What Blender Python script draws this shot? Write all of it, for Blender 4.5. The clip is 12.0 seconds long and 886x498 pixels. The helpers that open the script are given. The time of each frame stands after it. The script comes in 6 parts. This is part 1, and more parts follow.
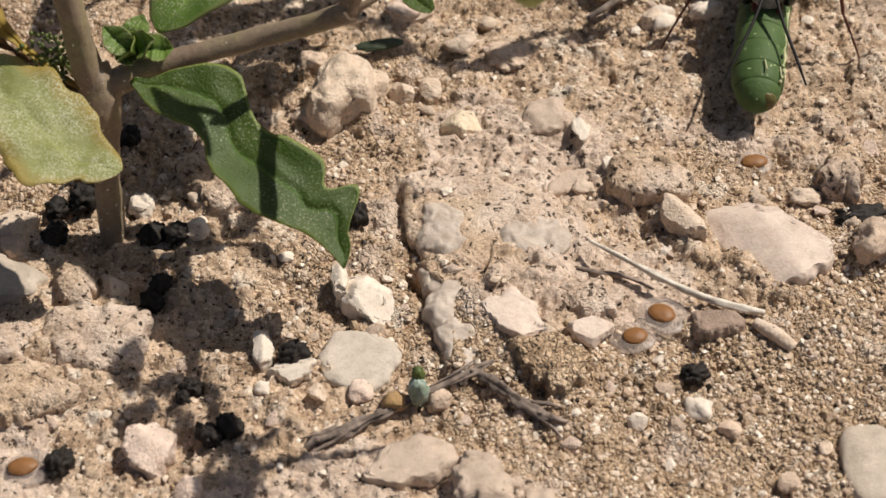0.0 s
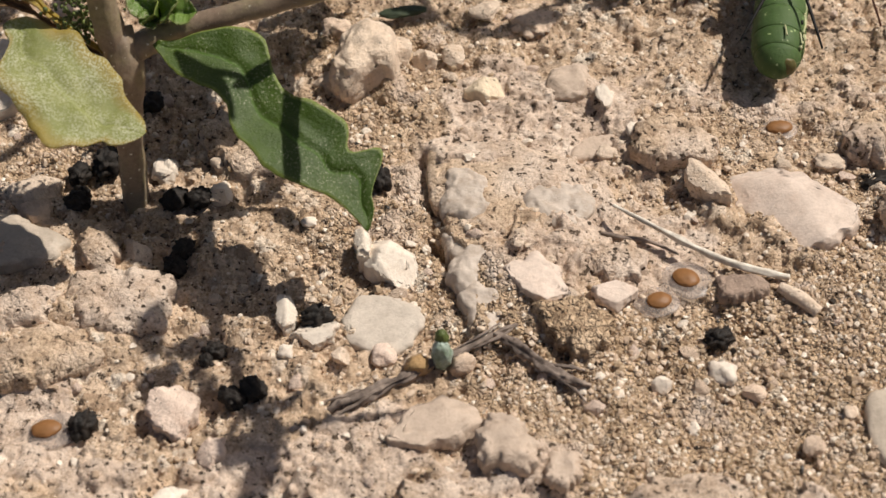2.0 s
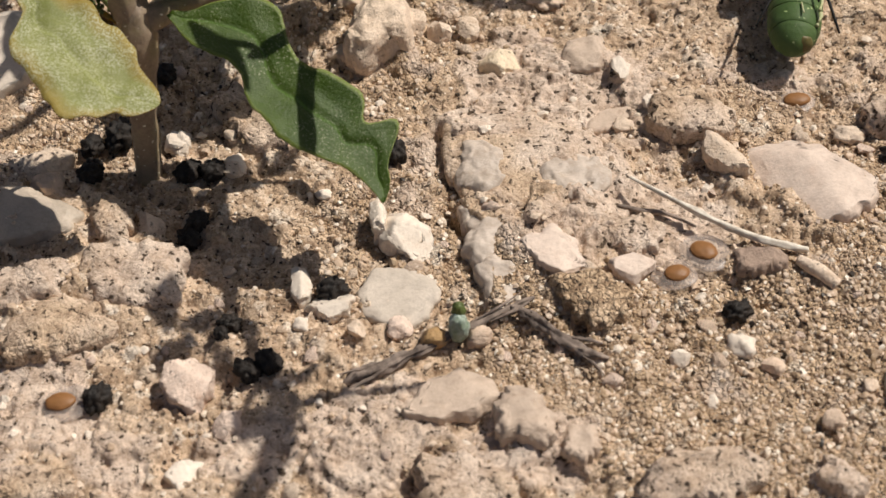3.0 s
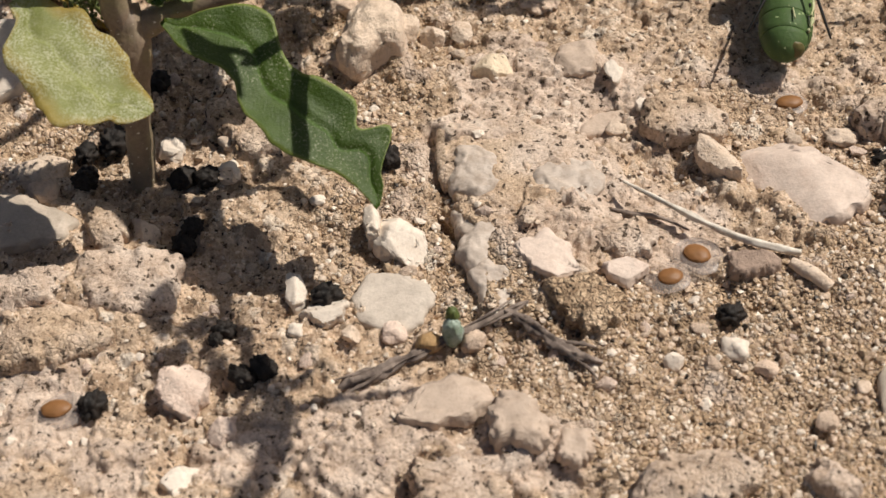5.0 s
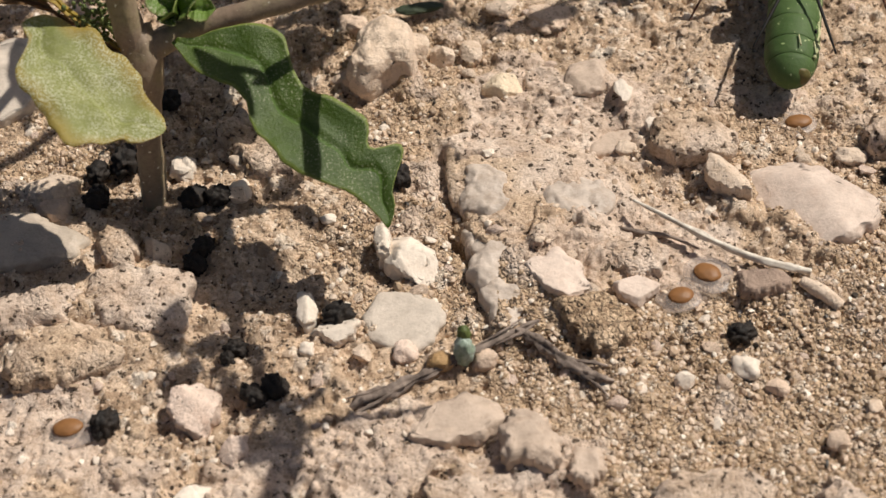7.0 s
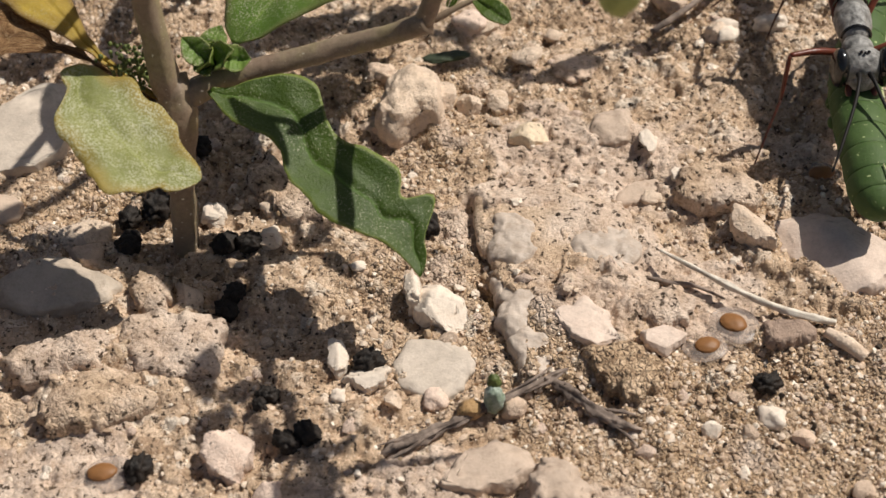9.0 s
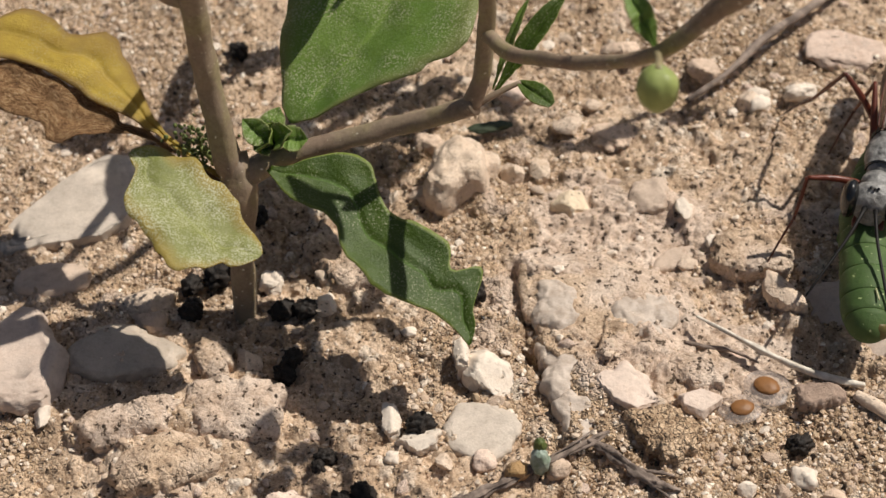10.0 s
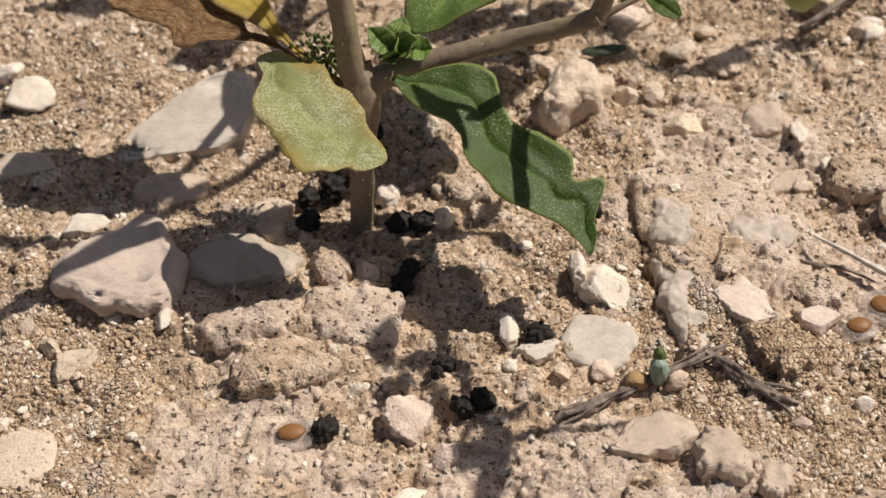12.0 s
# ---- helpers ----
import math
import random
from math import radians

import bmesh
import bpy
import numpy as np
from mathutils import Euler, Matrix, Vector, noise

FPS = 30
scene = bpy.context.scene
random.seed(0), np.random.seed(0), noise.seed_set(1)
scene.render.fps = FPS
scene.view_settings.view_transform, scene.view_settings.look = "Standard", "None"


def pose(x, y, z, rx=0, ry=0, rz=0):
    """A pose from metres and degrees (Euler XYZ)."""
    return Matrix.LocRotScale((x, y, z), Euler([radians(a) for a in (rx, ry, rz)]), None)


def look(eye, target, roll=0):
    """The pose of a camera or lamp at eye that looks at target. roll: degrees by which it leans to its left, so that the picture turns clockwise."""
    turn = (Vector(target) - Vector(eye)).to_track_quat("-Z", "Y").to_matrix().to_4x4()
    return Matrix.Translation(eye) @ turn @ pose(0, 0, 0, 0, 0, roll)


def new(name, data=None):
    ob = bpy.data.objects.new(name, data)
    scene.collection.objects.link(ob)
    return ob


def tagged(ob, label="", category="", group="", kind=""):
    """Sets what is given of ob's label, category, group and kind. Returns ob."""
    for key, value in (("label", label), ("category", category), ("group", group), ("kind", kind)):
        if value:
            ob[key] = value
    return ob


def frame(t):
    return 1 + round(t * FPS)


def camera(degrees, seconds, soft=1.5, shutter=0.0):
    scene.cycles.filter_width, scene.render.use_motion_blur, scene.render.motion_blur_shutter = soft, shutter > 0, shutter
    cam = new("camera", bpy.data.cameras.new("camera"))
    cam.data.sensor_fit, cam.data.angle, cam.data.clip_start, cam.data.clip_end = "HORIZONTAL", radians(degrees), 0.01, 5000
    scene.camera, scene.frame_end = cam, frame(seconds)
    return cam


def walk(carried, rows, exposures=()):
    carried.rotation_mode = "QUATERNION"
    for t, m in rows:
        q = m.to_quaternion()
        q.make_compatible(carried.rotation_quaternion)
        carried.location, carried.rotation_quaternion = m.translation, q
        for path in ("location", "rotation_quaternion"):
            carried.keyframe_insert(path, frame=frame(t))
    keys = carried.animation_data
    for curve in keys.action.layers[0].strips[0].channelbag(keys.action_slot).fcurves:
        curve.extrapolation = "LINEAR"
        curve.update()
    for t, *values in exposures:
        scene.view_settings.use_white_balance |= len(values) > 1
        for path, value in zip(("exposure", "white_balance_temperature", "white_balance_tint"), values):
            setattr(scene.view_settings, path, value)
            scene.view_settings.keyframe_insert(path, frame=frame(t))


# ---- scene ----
# All places below are in centimetres; U turns them into metres.
U = 0.01


def cm(x, y, z):
    return (x * U, y * U, z * U)


def gaze(x, y, z, yaw, pitch, roll):
    """A camera pose from an eye in centimetres and angles in degrees."""
    a, b = radians(yaw), radians(pitch)
    way = Vector((-math.sin(a) * math.cos(b), math.cos(a) * math.cos(b), math.sin(b)))
    eye = Vector(cm(x, y, z))
    return look(eye, eye + way, roll)


cam = camera(28.0, 12.0, soft=1.5)
cam.data.dof.use_dof = True
cam.data.dof.focus_distance = 0.140
cam.data.dof.aperture_fstop = 60.0
walk(cam, [
    (0.0, gaze(0.799, -8.514, 10.497, 0.02, -48.52, -2.36)),
    (0.5, gaze(0.823, -8.629, 10.484, -0.50, -49.56, -2.13)),
    (1.0, gaze(0.787, -8.618, 10.494, -0.00, -49.47, -2.53)),
    (1.5, gaze(0.763, -8.693, 10.402, 0.90, -48.88, -3.08)),
    (2.0, gaze(0.764, -8.641, 10.341, 1.01, -48.79, -3.06)),
    (2.5, gaze(0.711, -8.644, 10.256, 1.09, -49.21, -3.16)),
    (3.0, gaze(0.646, -8.632, 10.221, 1.10, -49.35, -3.11)),
    (4.8, gaze(0.699, -8.598, 10.289, 1.14, -49.62, -3.47)),
    (5.0, gaze(0.705, -8.633, 10.266, 1.17, -49.32, -3.54)),
    (5.5, gaze(0.704, -8.627, 10.307, 1.10, -49.01, -3.51)),
    (6.0, gaze(0.715, -8.628, 10.307, 1.29, -48.96, -3.73)),
    (6.5, gaze(0.694, -8.630, 10.297, 1.30, -48.89, -3.70)),
    (8.3, gaze(0.382, -8.669, 10.339, 0.33, -48.14, -2.45)),
    (8.5, gaze(0.367, -8.671, 10.416, 0.62, -48.01, -2.59)),
    (9.0, gaze(0.359, -8.633, 10.540, 0.74, -47.87, -2.76)),
    (9.5, gaze(0.409, -8.716, 10.906, 1.43, -47.56, -3.49)),
    (9.8, gaze(0.300, -8.709, 11.312, 2.20, -47.43, -4.13)),
    (10.0, gaze(0.252, -8.815, 11.382, 2.16, -47.32, -4.11)),
    (10.5, gaze(-0.076, -9.097, 11.359, 2.78, -47.63, -4.19)),
    (11.0, gaze(-0.178, -9.224, 11.123, 3.42, -47.97, -4.27)),
    (11.5, gaze(-0.298, -9.357, 10.860, 3.91, -48.06, -4.29)),
    (12.0, gaze(-0.394, -9.332, 11.089, 4.20, -47.69, -4.35)),
], exposures=[(0.0, -0.14), (12.0, -0.14)])

# ---- daylight ----
SUN_WAY = Vector((-0.62, -0.27, -1.0))
world = bpy.data.worlds.new("daylight")
scene.world = world
world.use_nodes = True
wn = world.node_tree
sky = wn.nodes.new("ShaderNodeTexSky")
sky.sky_type = "NISHITA"
sky.sun_disc = False
sky.sun_elevation = radians(56)
sky.sun_rotation = radians(66)
sky.dust_density = 3.0
sky.ozone_density = 0.6
wn.links.new(sky.outputs[0], wn.nodes["Background"].inputs[0])
wn.nodes["Background"].inputs[1].default_value = 0.05
sun_data = bpy.data.lights.new("sun", "SUN")
sun_data.energy = 5.0
sun_data.angle = radians(0.6)
sun_data.color = (1.0, 0.945, 0.86)
sun = new("sun", sun_data)
sun.matrix_basis = look((0, 0, 3), Vector((0, 0, 3)) + SUN_WAY)


# ---- noise and mesh helpers ----
def hash3(i, j, k, seed):
    n = (i * 374761393 + j * 668265263 + k * 2147483647 + seed * 1274126177) & 0xFFFFFFFF
    n = ((n ^ (n >> 13)) * 1274126177) & 0xFFFFFFFF
    n = n ^ (n >> 16)
    return (n & 0xFFFF) / 32767.5 - 1.0


def vnoise(p, seed=0):
    """Smooth value noise from -1 to 1 at the rows of p."""
    q = np.floor(p).astype(np.int64)
    f = p - q
    f = f * f * f * (f * (f * 6 - 15) + 10)
    out = 0.0
    for a in (0, 1):
        for b in (0, 1):
            for c in (0, 1):
                w = (f[:, 0] if a else 1 - f[:, 0]) * (f[:, 1] if b else 1 - f[:, 1]) * (f[:, 2] if c else 1 - f[:, 2])
                out = out + w * hash3(q[:, 0] + a, q[:, 1] + b, q[:, 2] + c, seed)
    return out


def fbm(p, octaves=4, seed=0, gain=0.5):
    total, amp = 0.0, 1.0
    for o in range(octaves):
        total = total + amp * vnoise(p * 2.03**o + 7.1 * o, seed + o)
        amp *= gain
    return total


def put(name, verts, faces, mat, parent=None, label="", smooth=True, at=(0, 0, 0)):
    """One mesh object from vertices in centimetres, in the space of its parent or about at."""
    me = bpy.data.meshes.new(name)
    me.from_pydata((np.asarray(verts, float) * U).tolist(), [], [tuple(int(i) for i in f) for f in faces])
    me.materials.append(mat)
    if smooth:
        me.shade_smooth()
    ob = new(name, me)
    ob.location = cm(*at)
    if parent is not None:
        ob.parent = parent
    if label:
        tagged(ob, label)
    return ob


def thing(name, at, label, category, group=""):
    ob = new(name)
    ob.empty_display_size = 0.002
    ob.location = cm(*at)
    return tagged(ob, label, category, group)


BALLS = {}


def ball(level):
    """Unit icosphere: vertices and triangles."""
    if level not in BALLS:
        bm = bmesh.new()
        bmesh.ops.create_icosphere(bm, subdivisions=level, radius=1.0)
        v = np.array([p.co[:] for p in bm.verts])
        t = np.array([[p.index for p in face.verts] for face in bm.faces])
        bm.free()
        BALLS[level] = (v, t)
    return BALLS[level]


def turn_z(v, deg):
    c, s = math.cos(radians(deg)), math.sin(radians(deg))
    return v @ np.array([[c, s, 0], [-s, c, 0], [0, 0, 1]])


def curve_points(points, n):
    """A smooth path (Catmull-Rom) through a few points, with n samples; columns beyond xyz ride along."""
    p = np.asarray(points, float)
    p = np.vstack([2 * p[0] - p[1], p, 2 * p[-1] - p[-2]])
    u = np.linspace(0, len(p) - 3 - 1e-6, n)
    i = u.astype(int)
    f = (u - i)[:, None]
    a, b, c, d = p[i], p[i + 1], p[i + 2], p[i + 3]
    return 0.5 * (2 * b + (c - a) * f + (2 * a - 5 * b + 4 * c - d) * f**2 + (3 * b - a - 3 * c + d) * f**3)


def tube(points, n=40, sides=12, bumps=0.0, freq=8.0, seed=0, ridges=0.0):
    """Vertices and faces of a round tube through rows of x, y, z, radius."""
    p = curve_points(points, n)
    c, r = p[:, :3], np.maximum(p[:, 3], 0.001)
    t = np.gradient(c, axis=0)
    t /= np.linalg.norm(t, axis=1)[:, None]
    up = np.array([0.13, 0.21, 1.0]) if abs(t[:, 2]).mean() < 0.8 else np.array([1.0, 0.2, 0.1])
    s = np.cross(t, up)
    s /= np.linalg.norm(s, axis=1)[:, None]
    w = np.cross(t, s)
    ang = np.linspace(0, 2 * np.pi, sides, endpoint=False)
    v = c[:, None] + r[:, None, None] * (np.cos(ang)[None, :, None] * s[:, None] + np.sin(ang)[None, :, None] * w[:, None])
    v = v.reshape(-1, 3)
    if ridges:
        mid = np.repeat(c, sides, 0)
        run = np.repeat(np.linspace(0, 1, n), sides)
        a2 = np.tile(ang, n) + 0.8 * run
        groove = vnoise(np.stack([2.6 * np.cos(a2), 2.6 * np.sin(a2), 5.0 * run], 1), seed + 3) + 0.6 * vnoise(np.stack([5 * np.cos(a2), 5 * np.sin(a2), 14.0 * run], 1), seed + 4)
        v = mid + (v - mid) * (1 + ridges * groove)[:, None]
    if bumps:
        mid = np.repeat(c, sides, 0)
        v = mid + (v - mid) * (1 + bumps * fbm(v * freq, 3, seed))[:, None]
    faces = [(i * sides + j, i * sides + (j + 1) % sides, (i + 1) * sides + (j + 1) % sides, (i + 1) * sides + j) for i in range(n - 1) for j in range(sides)]
    faces += [tuple(range(sides))[::-1], tuple((n - 1) * sides + j for j in range(sides))]
    return v, faces


# ---- materials ----
def nodes_of(name):
    m = bpy.data.materials.new(name)
    m.use_nodes = True
    nt = m.node_tree
    return m, nt, nt.nodes["Principled BSDF"], nt.nodes["Material Output"]


def coords(nt, scale=100.0):
    """Object coordinates, counted in centimetres."""
    tc = nt.nodes.new("ShaderNodeTexCoord")
    mp = nt.nodes.new("ShaderNodeMapping")
    mp.inputs["Scale"].default_value = (scale,) * 3
    nt.links.new(tc.outputs["Object"], mp.inputs[0])
    return mp.outputs[0]


def tex_noise(nt, vec, scale, detail=4.0, rough=0.6):
    n = nt.nodes.new("ShaderNodeTexNoise")
    n.inputs["Scale"].default_value, n.inputs["Detail"].default_value, n.inputs["Roughness"].default_value = scale, detail, rough
    nt.links.new(vec, n.inputs["Vector"])
    return n.outputs[0]


def ramp(nt, fac, stops, hard=False):
    r = nt.nodes.new("ShaderNodeValToRGB")
    if hard:
        r.color_ramp.interpolation = "CONSTANT"
    e = r.color_ramp.elements
    while len(e) < len(stops):
        e.new(0.5)
    for el, (pos, col) in zip(e, stops):
        el.position, el.color = pos, (*col, 1.0)
    nt.links.new(fac, r.inputs[0])
    return r.outputs[0]


def mix(nt, fac, a, b, mode="MIX"):
    m = nt.nodes.new("ShaderNodeMix")
    m.data_type, m.blend_type = "RGBA", mode
    for sock, val in ((m.inputs[0], fac), (m.inputs[6], a), (m.inputs[7], b)):
        if isinstance(val, (int, float)):
            sock.default_value = val
        elif isinstance(val, tuple):
            sock.default_value = (*val, 1.0)
        else:
            nt.links.new(val, sock)
    return m.outputs[2]


def bump(nt, bsdf, height, strength, dist=0.0002):
    b = nt.nodes.new("ShaderNodeBump")
    b.inputs["Strength"].default_value, b.inputs["Distance"].default_value = strength, dist
    nt.links.new(height, b.inputs["Height"])
    nt.links.new(b.outputs[0], bsdf.inputs["Normal"])


def shade(col, k):
    return tuple(min(0.95, c * k) for c in col)


def stone_material(name, col, vein, rough=0.85, grain=14.0, pits=0.5, spread=0.14):
    """Weathered stone: two scales of tone, dark pits and fine relief; each piece has its own tone."""
    m, nt, b, out = nodes_of(name)
    v = coords(nt)
    info = nt.nodes.new("ShaderNodeObjectInfo")
    off = nt.nodes.new("ShaderNodeVectorMath")
    off.operation = "MULTIPLY_ADD"
    off.inputs[1].default_value = (1, 1, 1)
    nt.links.new(v, off.inputs[0])
    sc = nt.nodes.new("ShaderNodeVectorMath")
    sc.operation = "SCALE"
    sc.inputs[0].default_value = (17, 31, 23)
    nt.links.new(info.outputs["Random"], sc.inputs["Scale"])
    nt.links.new(sc.outputs[0], off.inputs[2])
    v = off.outputs[0]
    big = ramp(nt, tex_noise(nt, v, 3.0, 5, 0.6), [(0.3, shade(col, 0.82)), (0.55, col), (0.75, shade(col, 1.12))])
    c = mix(nt, ramp(nt, tex_noise(nt, v, 6.5, 6, 0.7), [(0.5, (0, 0, 0)), (0.7, (1, 1, 1))]), big, vein)
    fine = tex_noise(nt, v, grain, 5, 0.7)
    c = mix(nt, 0.38 if pits else 0.2, c, ramp(nt, fine, [(0.30, (0.45, 0.38, 0.32)), (0.48, (1, 1, 1)), (0.68, (1.16, 1.15, 1.13))]), "MULTIPLY")
    c = mix(nt, 0.22, c, ramp(nt, tex_noise(nt, v, 38.0, 3, 0.65), [(0.32, (0.62, 0.57, 0.52)), (0.5, (1, 1, 1)), (0.7, (1.12, 1.12, 1.1))]), "MULTIPLY")
    spots = ramp(nt, tex_noise(nt, v, grain * 1.7, 2, 0.5), [(0.28, (1, 1, 1)), (0.34, (0, 0, 0))])
    c = mix(nt, spots, c, shade(col, 0.25)) if pits else c
    tone = ramp(nt, info.outputs["Random"], [(0.0, (1 - spread,) * 3), (1.0, (1, 1, 1))])
    c = mix(nt, 1.0, c, tone, "MULTIPLY")
    nt.links.new(c, b.inputs["Base Color"])
    b.inputs["Roughness"].default_value = rough
    b.inputs["Specular IOR Level"].default_value = 0.3
    add = nt.nodes.new("ShaderNodeMath")
    add.operation = "ADD"
    nt.links.new(fine, add.inputs[0])
    nt.links.new(tex_noise(nt, v, 45.0, 3, 0.6), add.inputs[1])
    bump(nt, b, add.outputs[0], 0.6 if pits else 0.25, 0.00025)
    return m


STONE = {
    "white": stone_material("chalk_white_stone", (0.83, 0.715, 0.595), (0.73, 0.60, 0.48), 0.7, 14.0, 0),
    "cream": stone_material("cream_limestone", (0.73, 0.58, 0.45), (0.62, 0.465, 0.34)),
    "pale": stone_material("pale_smooth_stone", (0.55, 0.455, 0.36), (0.61, 0.50, 0.40), 0.5, 12.0, 0),
    "pink": stone_material("pinkish_limestone", (0.77, 0.60, 0.49), (0.66, 0.47, 0.36)),
    "tan": stone_material("tan_sandstone", (0.71, 0.54, 0.41), (0.56, 0.41, 0.30)),
    "rose": stone_material("pale_rose_limestone", (0.69, 0.555, 0.46), (0.61, 0.47, 0.38), 0.7, 12.0, 0),
    "grey": stone_material("grey_pebble", (0.58, 0.45, 0.35), (0.50, 0.38, 0.29), 0.6, 12.0, 0),
    "brown": stone_material("brown_lump", (0.36, 0.26, 0.20), (0.46, 0.34, 0.26)),
    "earth": stone_material("dark_earth_lump", (0.42, 0.32, 0.24), (0.28, 0.20, 0.15)),
    "yellow": stone_material("ochre_stone", (0.80, 0.65, 0.47), (0.72, 0.56, 0.40)),
    "orange": stone_material("orange_stone", (0.50, 0.31, 0.14), (0.42, 0.28, 0.16), 0.6),
    "quartz": stone_material("pinkish_crystal_crust", (0.68, 0.53, 0.42), (0.50, 0.37, 0.28), 0.5, 12.0, 0.5),
    "crusty": stone_material("pitted_pinkish_crust", (0.68, 0.53, 0.41), (0.56, 0.42, 0.31), 0.85, 9.0, 1),
    "ash": stone_material("ash_grey_limestone", (0.585, 0.50, 0.415), (0.64, 0.55, 0.46), 0.6, 12.0, 0),
    "milky": stone_material("milky_quartz_crust", (0.57, 0.475, 0.395), (0.43, 0.335, 0.26), 0.5, 12.0, 0),
}


def math_node(nt, op, a, b=0.0, c=0.0):
    n = nt.nodes.new("ShaderNodeMath")
    n.operation = op
    for sock, val in zip(n.inputs, (a, b, c)):
        if isinstance(val, (int, float)):
            sock.default_value = val
        else:
            nt.links.new(val, sock)
    return n.outputs[0]


def cells(nt, vec, scale, feature="F1"):
    n = nt.nodes.new("ShaderNodeTexVoronoi")
    n.feature = feature
    n.inputs["Scale"].default_value = scale
    nt.links.new(vec, n.inputs["Vector"])
    return n


def ground_material():
    """Crusted soil: loose tan sand, pale pinkish crust, and bits of stone set in it, each with its own tone."""
    m, nt, b, out = nodes_of("sandy_soil")
    v = coords(nt)
    at = nt.nodes.new("ShaderNodeAttribute")
    at.attribute_name = "pieces"
    sep = nt.nodes.new("ShaderNodeSeparateColor")
    nt.links.new(at.outputs["Color"], sep.inputs[0])
    piece, tone, crust, pale = sep.outputs[0], sep.outputs[1], sep.outputs[2], at.outputs["Alpha"]
    loose = math_node(nt, "SUBTRACT", 1.0, crust)
    sand = ramp(nt, tex_noise(nt, v, 0.9, 5, 0.6), [(0.32, (0.50, 0.36, 0.235)), (0.5, (0.60, 0.445, 0.305)), (0.68, (0.67, 0.515, 0.37))])
    hard = ramp(nt, tex_noise(nt, v, 1.6, 5, 0.65), [(0.30, (0.46, 0.335, 0.23)), (0.48, (0.60, 0.455, 0.33)), (0.66, (0.69, 0.545, 0.42))])
    c = mix(nt, crust, sand, hard)
    bits = ramp(nt, tone, [(0.0, (0.36, 0.255, 0.175)), (0.25, (0.48, 0.36, 0.255)), (0.5, (0.58, 0.45, 0.34)), (0.75, (0.67, 0.55, 0.44)), (1.0, (0.76, 0.67, 0.57))])
    c = mix(nt, piece, c, bits)
    smooth_crust = ramp(nt, tex_noise(nt, v, 3.5, 5, 0.65), [(0.3, (0.54, 0.41, 0.315)), (0.5, (0.64, 0.505, 0.405)), (0.7, (0.73, 0.605, 0.505))])
    c = mix(nt, pale, c, smooth_crust)
    # stains of iron and damp, a few millimetres wide
    c = mix(nt, 0.7, c, ramp(nt, tex_noise(nt, v, 4.5, 6, 0.7), [(0.30, (0.66, 0.585, 0.51)), (0.5, (1, 1, 1)), (0.75, (1.10, 1.10, 1.09))]), "MULTIPLY")
    # single grains: strong in loose sand, faint in the crust
    warp = nt.nodes.new("ShaderNodeVectorMath")
    warp.operation = "MULTIPLY_ADD"
    warp.inputs[1].default_value = (0.05, 0.05, 0.05)
    wob = nt.nodes.new("ShaderNodeTexNoise")
    wob.inputs["Scale"].default_value = 18.0
    nt.links.new(v, wob.inputs["Vector"])
    nt.links.new(wob.outputs["Color"], warp.inputs[0])
    nt.links.new(v, warp.inputs[2])
    wv = warp.outputs[0]
    vor = cells(nt, wv, 21.0)
    edge = cells(nt, wv, 21.0, "DISTANCE_TO_EDGE")
    cell = ramp(nt, vor.outputs["Color"], [(0.08, (0.58, 0.50, 0.42)), (0.4, (0.98, 0.94, 0.88)), (0.85, (1.30, 1.27, 1.22))])
    much = math_node(nt, "MULTIPLY_ADD", loose, 0.30, 0.42)
    much = math_node(nt, "MULTIPLY", much, math_node(nt, "MULTIPLY_ADD", pale, -0.70, 1.0))
    c = mix(nt, much, c, cell, "MULTIPLY")
    # the shade in the gaps between grains, painted as dark lines
    seam = ramp(nt, edge.outputs["Distance"], [(0.0, (0.55, 0.45, 0.37)), (0.10, (1, 1, 1))])
    c = mix(nt, math_node(nt, "MULTIPLY", much, 0.55), c, seam, "MULTIPLY")
    c = mix(nt, 0.9, c, ramp(nt, tex_noise(nt, v, 34.0, 3, 0.65), [(0.3, (0.66, 0.60, 0.54)), (0.5, (1, 1, 1)), (0.72, (1.14, 1.13, 1.1))]), "MULTIPLY")
    # dark spots: the shade inside pin-holes put into the colour, and dark crumbs
    pit = ramp(nt, tex_noise(nt, v, 15.0, 3, 0.6), [(0.355, (1, 1, 1)), (0.40, (0, 0, 0))])
    c = mix(nt, pit, c, (0.12, 0.083, 0.057))
    crumbs = cells(nt, v, 15.0)
    some = ramp(nt, crumbs.outputs["Color"], [(0.0, (1, 1, 1)), (0.11, (1, 1, 1)), (0.12, (0, 0, 0))])
    round_ = ramp(nt, crumbs.outputs["Distance"], [(0.24, (1, 1, 1)), (0.34, (0, 0, 0))])
    dark = mix(nt, 1.0, some, round_, "MULTIPLY")
    c = mix(nt, dark, c, (0.065, 0.045, 0.032))
    nt.links.new(c, b.inputs["Base Color"])
    b.inputs["Roughness"].default_value = 0.9
    b.inputs["Specular IOR Level"].default_value = 0.25
    rise = math_node(nt, "MULTIPLY", math_node(nt, "MINIMUM", edge.outputs["Distance"], 0.25), math_node(nt, "MULTIPLY_ADD", loose, 3.0, 0.5))
    rise = math_node(nt, "ADD", rise, math_node(nt, "MULTIPLY", tex_noise(nt, v, 16.0, 7, 0.72), 0.8))
    rise = math_node(nt, "SUBTRACT", rise, math_node(nt, "MULTIPLY", pit, 0.8))
    bump(nt, b, rise, 0.9, 0.0004)
    return m


